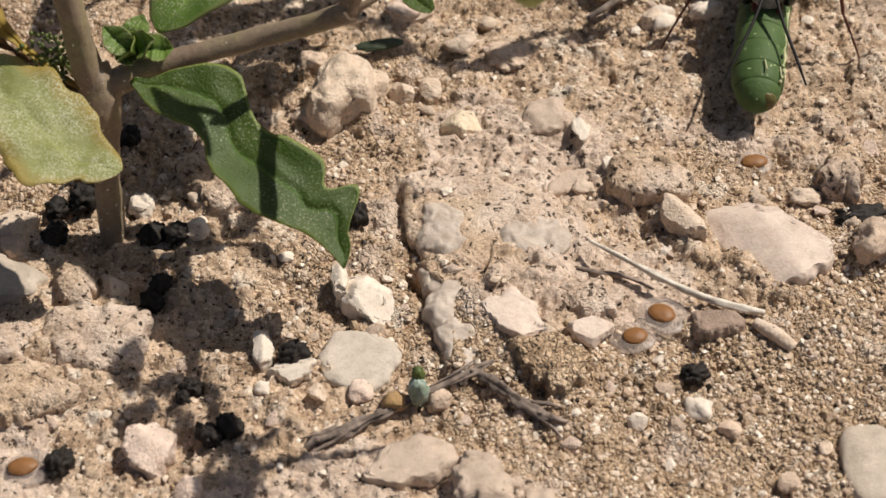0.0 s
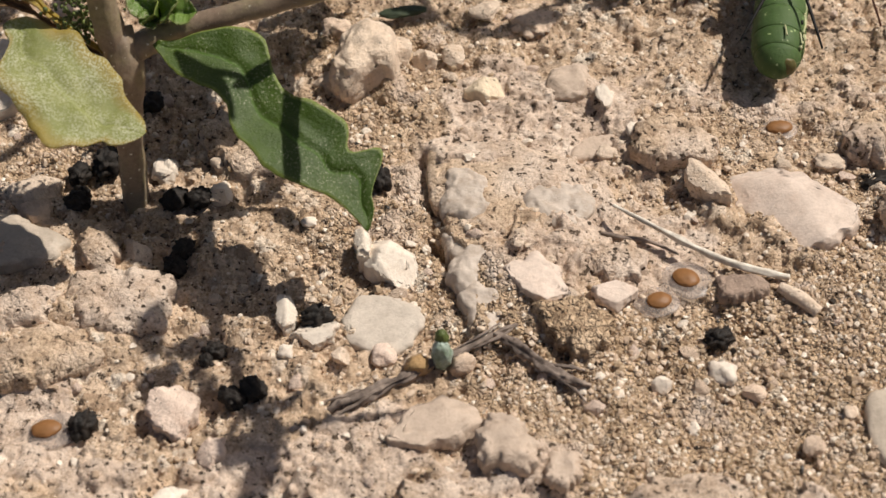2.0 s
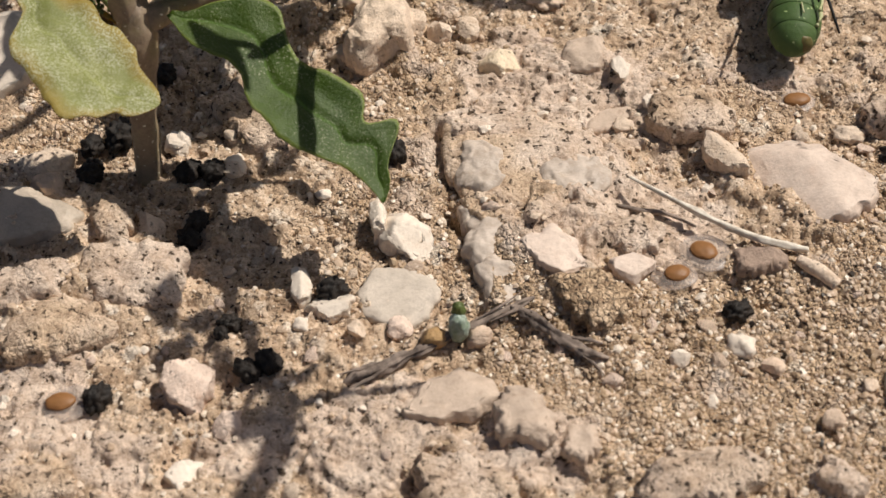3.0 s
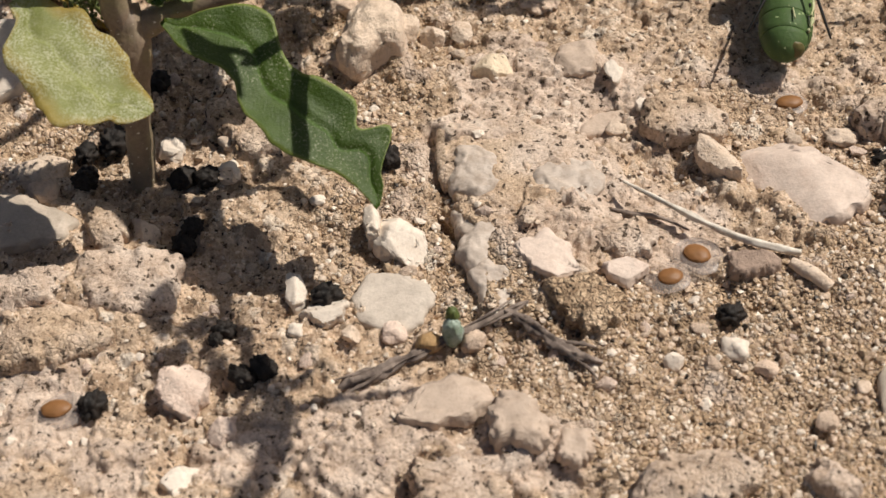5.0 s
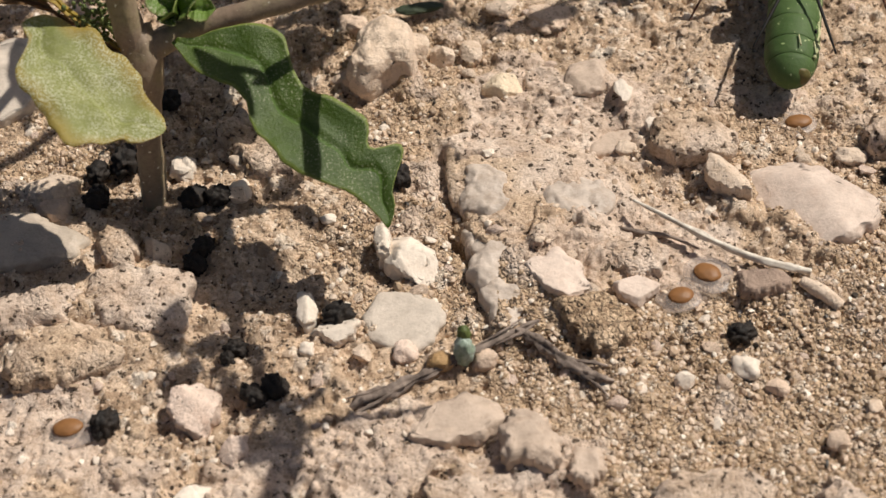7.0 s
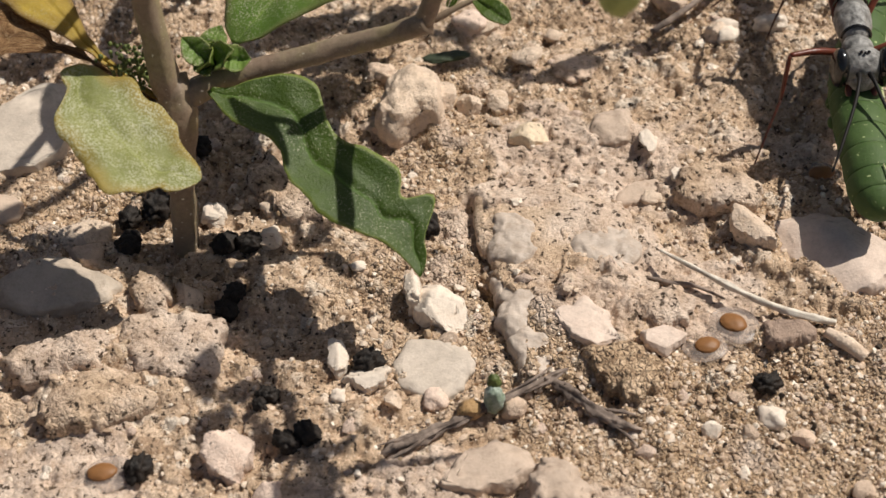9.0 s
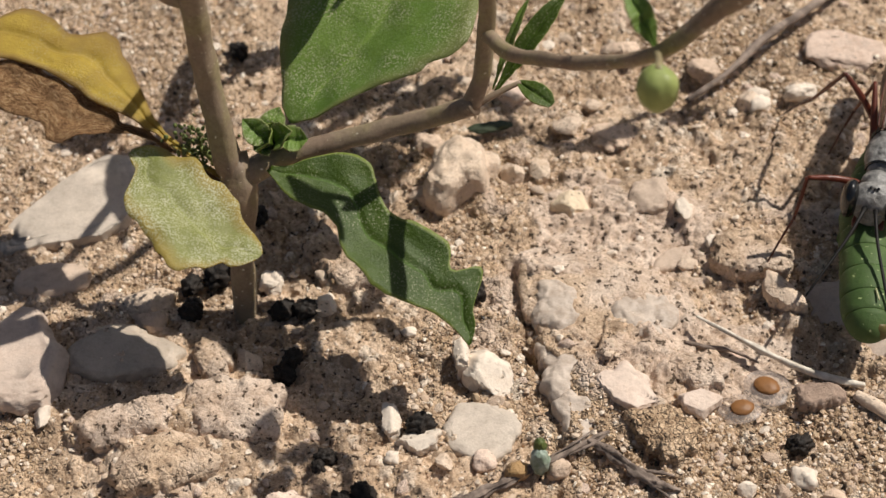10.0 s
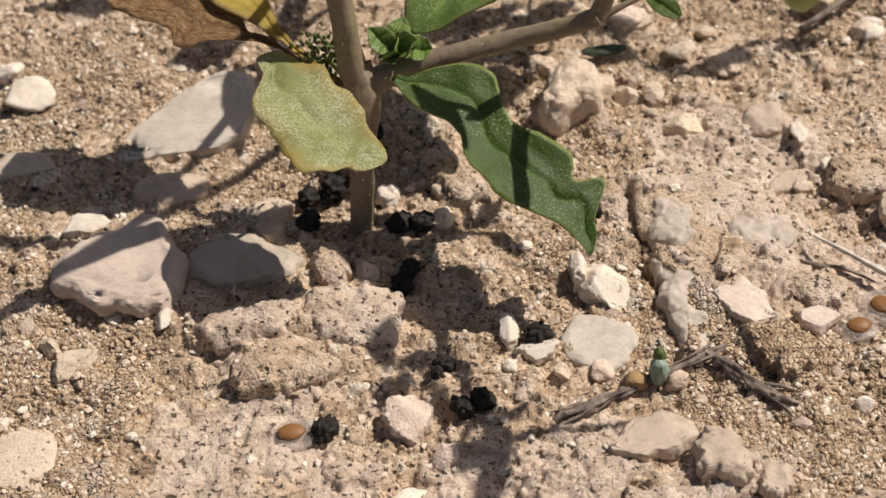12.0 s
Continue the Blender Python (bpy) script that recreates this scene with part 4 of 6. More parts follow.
plate(-0.58, -0.22, 0.05, 0.11, "angular", "white", 58, [(-0.08, -0.05), (-0.07, 0.14), (0.02, 0.17), (0.08, 0.02), (0.07, -0.11), (-0.02, -0.17)], 0.5, [(0.6, 0.1, 0.09), (-0.9, 0.0, 0.09)])
plate(-0.38, -0.42, 0.04, 0.10, "angular", "white", 59, [(-0.17, 0.0), (-0.09, 0.10), (0.05, 0.12), (0.17, 0.09), (0.16, -0.05), (0.02, -0.12)], 0.45, [(0.1, -0.5, 0.07), (0.0, 0.5, 0.09)])
plate(1.57, -0.50, 0.045, 0.14, "crusty", "earth", 60, [(-0.30, 0.14), (-0.12, 0.27), (0.12, 0.23), (0.30, 0.08), (0.24, -0.18), (0.0, -0.27), (-0.19, -0.10)], 0.6)
plate(-1.75, 0.48, 0.05, 0.14, "angular", "cream", 61, [(-0.16, 0.19), (-0.10, 0.25), (0.07, 0.06), (0.16, -0.20), (0.01, -0.25), (-0.10, -0.07)], 0.5)
plate(-2.06, 0.52, 0.03, 0.13, "crusty", "crusty", 62, [(-0.19, 0.05), (-0.11, 0.25), (0.08, 0.13), (0.19, -0.11), (0.14, -0.25), (-0.10, -0.21)], 0.5)
plate(-1.62, 1.30, 0.04, 0.11, "angular", "white", 63, [(-0.10, 0.08), (-0.04, 0.15), (0.10, 0.10), (0.09, -0.09), (0.01, -0.15), (-0.08, -0.05)], 0.5)
plate(-1.03, 1.47, 0.04, 0.15, "crusty", "crusty", 64, [(-0.32, 0.20), (-0.26, 0.36), (-0.15, 0.39), (-0.02, 0.22), (0.17, 0.04), (0.32, -0.28), (0.05, -0.39), (-0.18, -0.12)], 0.5)

plate(2.18, -2.05, 0.04, 0.14, "crusty", "crusty", 71, [(-0.43, -0.20), (-0.34, 0.13), (-0.12, 0.25), (0.14, 0.20), (0.43, 0.12), (0.40, -0.13), (0.10, -0.25)], 0.4)
plate(3.12, -2.12, 0.03, 0.12, "crusty", "crusty", 72, [(-0.20, 0.0), (-0.11, 0.18), (0.06, 0.13), (0.19, -0.06), (0.0, -0.18)], 0.4)
plate(0.60, -2.02, 0.02, 0.11, "crusty", "crusty", 73, [(-0.34, -0.14), (-0.27, 0.24), (-0.02, 0.26), (0.30, 0.06), (0.33, -0.16), (0.02, -0.26)], 0.4)
plate(-1.36, -1.86, 0.02, 0.08, "slab", "white", 74, [(-0.16, 0.06), (-0.05, 0.13), (0.13, 0.12), (0.15, -0.05), (0.0, -0.13)], 0.3)
plate(-2.36, -1.85, 0.0, 0.08, "crusty", "crusty", 75, [(-0.30, 0.07), (-0.12, 0.17), (0.20, 0.10), (0.28, -0.10), (0.0, -0.18), (-0.28, -0.14)], 0.35)

# The hard crust's broken rim.
def crust(name, x, y, z, c, seed, outline, tone="quartz"):
    """A ragged, pitted plate of milky crystals with a broken edge."""
    v, f = ball(6)
    th, ph = np.arctan2(v[:, 1], v[:, 0]), np.arcsin(np.clip(v[:, 2], -1, 1))
    pts = np.array(outline, float)
    a = np.arctan2(pts[:, 1], pts[:, 0])
    order = np.argsort(a)
    a, r = a[order], np.hypot(*pts.T)[order]
    rho = np.interp(th, np.r_[a - 2 * np.pi, a, a + 2 * np.pi], np.r_[r, r, r])
    rim = np.stack([np.cos(th), np.sin(th), 0 * th], 1)
    rho = rho * (1 + 0.12 * fbm(rim * 2.2 + seed, 2, seed, 0.5))
    flat = np.abs(np.cos(ph)) ** 0.6
    w = np.stack([rho * np.cos(th) * flat, rho * np.sin(th) * flat, c * np.sign(v[:, 2]) * np.abs(np.sin(ph)) ** 0.7], 1)
    top = np.clip(v[:, 2] + 0.3, 0, 1)
    q = w + np.array([x, y, 0])
    w[:, 2] += top * (0.022 * fbm(q * 3.0, 3, seed + 1, 0.5) + 0.009 * fbm(q * 11.0, 3, seed + 2) - 0.03 * np.clip(fbm(q * 5.0, 2, seed + 3) - 0.35, 0, 1))
    w += 0.010 * np.stack([vnoise(q * 16 + o, seed + o) for o in (1, 5, 9)], 1)
    ob = put(name, w + np.array([x - 1.1, y - 0.6, z + 0.6 * spot(x, y, 0.2)]), f, STONE["milky"] if tone == "milky" else SOIL, CRUST)
    if tone != "milky":
        calm = np.clip(0.45 + 1.2 * fbm(q * 2.1, 3, seed + 7), 0, 1)
        shares = np.stack([0 * calm, 0 * calm, 1 + 0 * calm, 0.9 * calm], 1)
        ob.data.color_attributes.new("pieces", "FLOAT_COLOR", "POINT").data.foreach_set("color", shares.astype(np.float32).ravel())


CRUST = thing("crust", (1.1, 0.6, 0), "milky pinkish crystalline crust breaking out of the soil", "crust")
crust("plate", 1.10, 0.92, -0.035, 0.12, 31, [(-0.52, 0.45), (-0.58, 0.12), (-0.48, -0.22), (-0.36, -0.48), (0.05, -0.42), (0.40, -0.35), (0.66, -0.12), (0.60, 0.22), (0.25, 0.42), (-0.15, 0.52)])
crust("rim", 0.76, 0.92, -0.03, 0.12, 35, [(-0.14, 0.36), (-0.20, 0.10), (-0.14, -0.20), (0.04, -0.40), (0.22, -0.24), (0.30, 0.10), (0.14, 0.38)])
crust("rim", 0.74, 0.42, -0.03, 0.11, 36, [(-0.06, 0.20), (-0.12, 0.0), (-0.02, -0.18), (0.10, -0.10), (0.12, 0.16)], "milky")
crust("rim", 0.85, 0.20, -0.03, 0.12, 32, [(-0.15, 0.30), (-0.17, 0.05), (-0.14, -0.28), (0.06, -0.30), (0.12, 0.0), (0.16, 0.28)], "milky")
crust("rim", 0.92, -0.24, -0.03, 0.11, 33, [(-0.14, 0.22), (-0.15, -0.05), (-0.02, -0.28), (0.12, -0.16), (0.10, 0.20)], "milky")
crust("white_patch", 0.82, 0.86, -0.005, 0.12, 37, [(-0.12, 0.28), (-0.19, 0.05), (-0.15, -0.24), (0.02, -0.34), (0.17, -0.20), (0.19, 0.08), (0.10, 0.27)], "milky")
crust("white_patch", 1.52, 0.72, 0.02, 0.07, 34, [(-0.24, 0.14), (-0.20, -0.16), (0.08, -0.24), (0.26, -0.04), (0.16, 0.22)], "milky")

# Small loose pebbles that nobody would name singly.
PEBBLE_SHAPES = []
for k in range(14):
    v, f = stone_shape(1.0, 0.8, 0.55, ("angular", "angular", "rough", "angular")[k % 4], 500 + k, 2)
    me = put("pebble_shape", v, f, STONE[("cream", "white", "pink", "white", "tan", "cream", "pink")[k % 7]], smooth=False).data
    PEBBLE_SHAPES.append(me)
for ob in [o for o in scene.objects if o.name.startswith("pebble_shape")]:
    bpy.data.objects.remove(ob)
rng = np.random.RandomState(4)
for k in range(296):
    x, y = rng.uniform(-5.6, 4.8), rng.uniform(-2.0, 5.4)
    r = 0.034 + 0.075 * rng.beta(1.2, 4.0)
    ob = new("pebble", PEBBLE_SHAPES[k % 14])
    ob.matrix_basis = Matrix.Translation(cm(x, y, spot(x, y, r) + 0.1 * r)) @ Euler((rng.uniform(-0.5, 0.5), rng.uniform(-0.5, 0.5), rng.uniform(0, 6.28))).to_matrix().to_4x4() @ Matrix.Scale(r, 4)
    tagged(ob, "small loose limestone pebble half sunk in the sand", "pebble", "small pebbles in the sand")


# ---- sand ----
OCTAHEDRON = (np.array([(1, 0, 0), (-1, 0, 0), (0, 1, 0), (0, -1, 0), (0, 0, 1), (0, 0, -1)], float),
              np.array([(0, 2, 4), (2, 1, 4), (1, 3, 4), (3, 0, 4), (2, 0, 5), (1, 2, 5), (3, 1, 5), (0, 3, 5)]))


def build_sand(name, count, least, spread, bare, seed, mat, level_=1, flat=1.0, sink=-0.1, most=1.0, label="loose tan and cream grains of coarse sand"):
    """Loose bits, each a small uneven body, thicker where the sand lies deep."""
    rng = np.random.RandomState(seed)
    v0, f0 = ball(level_) if level_ else OCTAHEDRON
    x, y = rng.uniform(-5.9, 5.1, count), rng.uniform(-2.4, 6.2, count)
    deep = 0.9 - 0.9 * crusted(x, y)
    deep = np.maximum(deep, np.clip((x - 1.1) / 0.8, 0, 1) * np.clip((-0.2 - y) / 0.4, 0, 1))
    deep = np.maximum(deep, 0.9 * np.clip((-3.0 - x) / 0.6, 0, 1) * np.clip((y - 2.0) / 0.6, 0, 1))
    deep = np.clip(deep, bare, most) * np.where(on_rim(x, y), 0.3, 1.0) * (1 - 0.85 * pale_patch(x, y))
    keep = rng.uniform(0, 1, count) < deep
    x, y = x[keep], y[keep]
    n = len(x)
    r = least + spread * rng.beta(1.4, 3.2, n)
    z = surface(x, y) + (sink + rng.uniform(-0.45, 0.45, n)) * r * flat
    q = rng.normal(size=(n, 4))
    q /= np.linalg.norm(q, axis=1)[:, None]
    w, a, b, c = q.T
    rot = np.stack([1 - 2 * (b * b + c * c), 2 * (a * b - w * c), 2 * (a * c + w * b), 2 * (a * b + w * c), 1 - 2 * (a * a + c * c), 2 * (b * c - w * a),
                    2 * (a * c - w * b), 2 * (b * c + w * a), 1 - 2 * (a * a + b * b)], 1).reshape(n, 3, 3)
    shape = v0[None] * (1 + 0.30 * rng.uniform(-1, 1, (n, len(v0), 1))) * rng.uniform(0.5, 1.0, (n, 1, 3))
    co = np.einsum("nij,nvj->nvi", rot, shape) * r[:, None, None] * np.array([1, 1, flat]) + np.stack([x, y, z], 1)[:, None]
    tri = (f0[None] + (np.arange(n) * len(v0))[:, None, None]).reshape(-1, 3)
    me = bpy.data.meshes.new(name)
    me.vertices.add(n * len(v0))
    me.vertices.foreach_set("co", (co * U).astype(np.float32).ravel())
    me.loops.add(tri.size)
    me.loops.foreach_set("vertex_index", tri.astype(np.int32).ravel())
    me.polygons.add(len(tri))
    me.polygons.foreach_set("loop_start", np.arange(0, tri.size, 3, dtype=np.int32))
    me.update(calc_edges=True)
    me.materials.append(mat)
    me.shade_flat()
    tagged(new(name, me), label, "sand", kind="stuff")


build_sand("sand_grains", 54000, 0.015, 0.034, 0.07, 9, GRAIN)
build_sand("fine_sand", 210000, 0.006, 0.015, 0.42, 10, GRAIN, 0, 0.8, 0.0, label="fine tan sand between the coarser grains")
build_sand("gravel", 9000, 0.020, 0.036, 0.50, 13, CHIPS, 1, 0.6, 0.15, 0.9, "small angular chips of pale limestone in the soil")
# humus crumbs; many of them only stand in for the shade of tiny pits
build_sand("crumbs_and_pit_shade", 11000, 0.006, 0.015, 0.55, 11, HUMUS_PITS, 1, 0.7, -0.15, 0.6, "dark crumbs of humus over the soil, also standing in for shaded pits")


# ---- droppings, seeds, twig, straw ----
def dropping(x, y, r, seed):
    rng = np.random.RandomState(seed)
    v, f = ball(4)
    ang = np.arctan2(v[:, 1], v[:, 0])
    k = 1 + 0.10 * np.cos(6 * ang + rng.uniform(0, 6)) * (1 - v[:, 2] ** 2) + 0.24 * fbm(v * 3.0 + seed, 3, seed) + 0.14 * vnoise(v * 8 + seed, seed)
    v = turn_z(v * k[:, None] * r * np.array([1.15, 0.9, 0.95]), rng.uniform(0, 360))
    ob = put("dropping", v, f, FRASS, at=(x, y, spot(x, y, r) + 0.7 * r))
    tagged(ob, "black ridged caterpillar dropping lying on the soil", "dropping", "droppings under the plant")


DROPPINGS = [
    (-2.31, 1.34, 0.09), (-2.09, 1.42, 0.12), (-2.29, 1.02, 0.085), (-2.27, 1.12, 0.07), (-1.50, 0.95, 0.095), (-1.30, 0.94, 0.09), (-1.40, 0.46, 0.08),
    (-1.47, 0.35, 0.085), (-1.10, -0.55, 0.075), (-1.15, -0.66, 0.055), (-0.79, -0.95, 0.095), (-0.94, -1.00, 0.09), (-2.02, -1.13, 0.10), (-0.35, -0.27, 0.10),
    (0.12, 1.07, 0.095), (2.62, -0.57, 0.09), (-2.09, 4.36, 0.09), (-1.78, 2.08, 0.09),
]
for k, (x, y, r) in enumerate(DROPPINGS):
    dropping(x, y, r, 60 + k)


def seed_on_soil(x, y, a, b, deg, halo, hx, hy):
    """A flat brown seed in a clear, swollen coat."""
    z = spot(x, y, 0.15)
    s = thing("seed", (x, y, z), "flat brown seed in a clear slimy coat on the soil", "seed", "seeds on the soil")
    v, f = ball(4)
    e = 1 + 0.05 * vnoise(v * 3 + x, 3)
    put("kernel", turn_z(v * e[:, None] * np.array([a, b, 0.035]), deg) + np.array([0, 0, 0.05]), f, SEED, s, "brown oval kernel")
    w = turn_z(v * (1 + 0.10 * fbm(v * 1.5 + y, 2, 5))[:, None] * np.array([halo, halo * 0.85, 0.028]), deg) + np.array([hx, hy, 0.020])
    put("slime_coat", w, f, GEL, s, "clear whitish slime coat")


seed_on_soil(2.21, -0.22, 0.095, 0.075, 10, 0.17, -0.02, 0.0)
seed_on_soil(2.43, -0.02, 0.105, 0.085, -30, 0.20, 0.0, 0.0)
seed_on_soil(3.36, 1.53, 0.110, 0.070, 5, 0.18, -0.03, 0.0)
seed_on_soil(-2.28, -1.15, 0.110, 0.075, 8, 0.19, 0.05, 0.0)
seed_on_soil(-3.65, -1.83, 0.100, 0.070, 5, 0.15, -0.02, 0.0)

twig = thing("twig", (0.4, -0.85, 0.06), "grey weathered forked twig lying on the soil", "twig")
base = np.array([0.4, -0.85, 0.06, 0])
v, f = tube(np.array([(-0.27, -1.14, 0.05, 0.022), (-0.16, -1.09, 0.07, 0.055), (-0.02, -1.05, 0.08, 0.050), (0.14, -0.96, 0.08, 0.040), (0.36, -0.86, 0.10, 0.036), (0.55, -0.76, 0.11, 0.034),
                      (0.72, -0.68, 0.11, 0.030), (0.92, -0.56, 0.11, 0.024), (1.14, -0.44, 0.10, 0.010)]) - base, 130, 22, 0.40, 11.0, 3, 0.55)
put("shoot", v, f, TWIG, twig)
v, f = tube(np.array([(0.96, -0.54, 0.12, 0.020), (1.08, -0.62, 0.12, 0.034), (1.22, -0.74, 0.10, 0.030), (1.37, -0.88, 0.09, 0.045), (1.50, -0.95, 0.07, 0.050), (1.64, -0.99, 0.05, 0.018)]) - base, 100, 20, 0.5, 10.0, 8, 0.6)
put("side_shoot", v, f, TWIG, twig)
# torn strips of bark and rootlets along it
for k, (x0, y0, z0, x1, y1, z1, r) in enumerate([(-0.30, -1.06, 0.07, 0.02, -1.00, 0.13, 0.013), (-0.24, -1.19, 0.05, 0.06, -1.04, 0.11, 0.016), (0.66, -0.68, 0.13, 1.06, -0.40, 0.13, 0.011),
                                                 (0.80, -0.66, 0.11, 1.10, -0.50, 0.12, 0.012), (1.32, -0.82, 0.11, 1.62, -0.86, 0.05, 0.014), (1.42, -0.96, 0.09, 1.60, -1.14, 0.04, 0.012), (1.10, -0.60, 0.13, 1.28, -0.80, 0.13, 0.010)]):
    mid = ((x0 + x1) / 2 + 0.02, (y0 + y1) / 2 - 0.015, (z0 + z1) / 2 + 0.02)
    v, f = tube(np.array([(x0, y0, z0, 0.4 * r), (*mid, r), (x1, y1, z1, 0.3 * r)]) - base, 24, 8, 0.4, 16.0, 20 + k, 0.4)
    put("bark_strip", v, f, TWIG, twig)

bud = thing("leaf_bud", (0.575, -0.74, 0.12), "small grey-green bud with a darker tip on a twig", "bud")
v, f = ball(4)
k = 1 + 0.10 * fbm(v * 4, 3, 4)
put("husk", (v * k[:, None]) * np.array([0.078, 0.07, 0.15]) + np.array([0, -0.02, 0.06]), f, BUD, bud)
put("tip", (v * k[:, None]) * np.array([0.052, 0.05, 0.10]) + np.array([0.005, 0.03, 0.18]), f, TUFT, bud, "dark green tip")

v, f = tube(np.array([(1.93, 0.60, 0.22, 0.013), (2.12, 0.46, 0.21, 0.018), (2.36, 0.30, 0.17, 0.022), (2.70, 0.10, 0.12, 0.027), (3.00, -0.02, 0.09, 0.029), (3.20, -0.07, 0.07, 0.024)]) - np.array([2.7, 0.1, 0, 0]), 80, 16, 0.18, 7.0, 5, 0.28)
tagged(put("straw", v, f, STRAW, at=(2.7, 0.1, 0.0)), "bleached white dry straw propped on the soil", "straw")
# a dark strand that stands in for the shadow under the straw's raised end
v, f = tube(np.array([(1.83, 0.47, 0.05, 0.014), (2.02, 0.40, 0.05, 0.020), (2.2, 0.36, 0.05, 0.016), (2.4, 0.22, 0.05, 0.008)]) - np.array([2.0, 0.4, 0, 0]), 30, 8, 0.3, 9.0, 6)
tagged(put("dry_stalk", v, f, TWIG, at=(2.0, 0.4, 0.0)), "thin dark strand laid as the shadow of the straw", "stalk")
v, f = tube(np.array([(3.12, -0.15, 0.06, 0.045), (3.20, -0.23, 0.07, 0.055), (3.29, -0.32, 0.07, 0.052), (3.37, -0.40, 0.05, 0.045)]) - np.array([3.25, -0.28, 0, 0]), 24, 12, 0.15, 6.0, 7)
tagged(put("stalk_piece", v, f, STONE["cream"], at=(3.25, -0.28, 0.0)), "short tan broken stalk piece in the sand", "stalk")
v, f = tube(np.array([(2.15, 3.35, 0.06, 0.03), (2.55, 3.6, 0.16, 0.035), (2.95, 4.0, 0.22, 0.04), (3.4, 4.4, 0.2, 0.04), (3.9, 4.9, 0.1, 0.03)]) - np.array([3, 4, 0, 0]), 40, 10, 0.3, 6.0, 9)
tagged(put("dry_stick", v, f, TWIG, at=(3.0, 4.0, 0.0)), "thin grey dry stick lying among pebbles", "stick")

v, f = ball(4)
k = 1 + 0.2 * fbm(v * 2.2, 3, 77)
tagged(put("leaf_scrap", turn_z(v * k[:, None] * np.array([0.20, 0.07, 0.03]), 8), f, LEAF_SCRAP, at=(0.32, 3.08, 0.10)), "dark green scrap of leaf lying among pebbles", "leaf")
# an uneven, flattened black piece
tagged(put("dark_crumb", turn_z(v * (1 + 0.3 * fbm(v * 3, 3, 78))[:, None] * np.array([0.20, 0.09, 0.06]), 4), f, FRASS, at=(4.12, 0.90, 0.05)), "uneven flat black piece on the soil", "crumb")

# ---- the plant ----
ROOT = (-1.84, 1.0, -0.02)
plant = thing("plant", ROOT, "low green herb with yellowing lower leaves growing from dry soil", "plant")


def rel(rows):
    return np.asarray(rows, float) - np.array([*ROOT, 0.0])


def shoot(name, rows, n=40, sides=14, bumps=0.10, mat=None, label="", seed=1):
    v, f = tube(rel(rows), n, sides, bumps, 5.0, seed, 0.10)
    return put(name, v, f, mat or STEM, plant, label)


def leaf(name, base, tip, normal, upper, lower, mat, label, droop=0.0, fold=0.0, wave=0.03, teeth=0.02, seed=1, parent=None, lobes=22):
    """A leaf blade with real thickness. upper and lower: how far its two edges lie from the line base-tip."""
    base, tip, normal = (np.array(p, float) for p in (base, tip, normal))
    along = tip - base
    across = np.cross(normal, along)
    across /= np.linalg.norm(across)
    lift = np.cross(along, across)
    lift /= np.linalg.norm(lift)
    ns, nv = 56, 17
    s = np.linspace(0, 1, ns)
    up, lo = (np.interp(s, np.linspace(0, 1, len(e)), e) for e in (upper, lower))
    jag = teeth * vnoise(np.stack([s * lobes, 0 * s + seed, 0 * s], 1), seed)
    jag2 = teeth * vnoise(np.stack([s * lobes, 0 * s + seed + 9, 0 * s], 1), seed)
    size = np.sin(np.pi * np.clip(s, 0.02, 0.98)) ** 0.5
    up, lo = up + jag * size, lo + jag2 * size
    t = np.linspace(0, 1, nv)
    w = lo[:, None] + (up - lo)[:, None] * t
    half = np.abs(2 * t - 1)[None] * (up - lo)[:, None] / 2
    S = np.repeat(s[:, None], nv, 1)
    pos = base + S[..., None] * along + w[..., None] * across
    flat = np.stack([S.ravel() * 3, w.ravel() * 3, 0 * w.ravel() + seed], 1)
    rise = fold * half - droop * (4 * S * (S - 1)) + wave * fbm(flat, 2, seed).reshape(w.shape) + 0.35 * wave * vnoise(flat * 3.5, seed + 2).reshape(w.shape)
    rise -= 0.02 * np.exp(-((2 * t - 1)[None] / 0.12) ** 2) * size[:, None]
    pos = pos + rise[..., None] * lift
    top = pos.reshape(-1, 3) - np.array(ROOT)
    thin = 0.012
    verts = np.vstack([top, top - thin * lift])
    m = ns * nv
    quad = [(i * nv + j, (i + 1) * nv + j, (i + 1) * nv + j + 1, i * nv + j + 1) for i in range(ns - 1) for j in range(nv - 1)]
    ring = [j for j in range(nv)] + [i * nv + nv - 1 for i in range(1, ns)] + [(ns - 1) * nv + j for j in range(nv - 2, -1, -1)] + [i * nv for i in range(ns - 2, 0, -1)]
    faces = quad + [tuple(i + m for i in q[::-1]) for q in quad] + [(ring[i], ring[(i + 1) % len(ring)], ring[(i + 1) % len(ring)] + m, ring[i] + m) for i in range(len(ring))]
    ob = put(name, verts, faces, mat, parent or plant, label)
    uv = ob.data.uv_layers.new(name="UVMap")
    ids = np.empty(len(ob.data.loops), dtype=np.int32)
    ob.data.loops.foreach_get("vertex_index", ids)
    ids = ids % m
    uv.data.foreach_set("uv", np.stack([S.ravel()[ids], np.tile(t, ns)[ids]], 1).astype(np.float32).ravel())
    return ob


shoot("stem", [(-1.82, 1.00, -0.15, 0.105), (-1.81, 1.03, 0.2, 0.100), (-1.78, 1.09, 0.6, 0.105), (-1.755, 1.16, 0.95, 0.112), (-1.735, 1.24, 1.22, 0.158), (-1.74, 1.32, 1.40, 0.150), (-1.76, 1.42, 1.52, 0.10)], 70, 22)
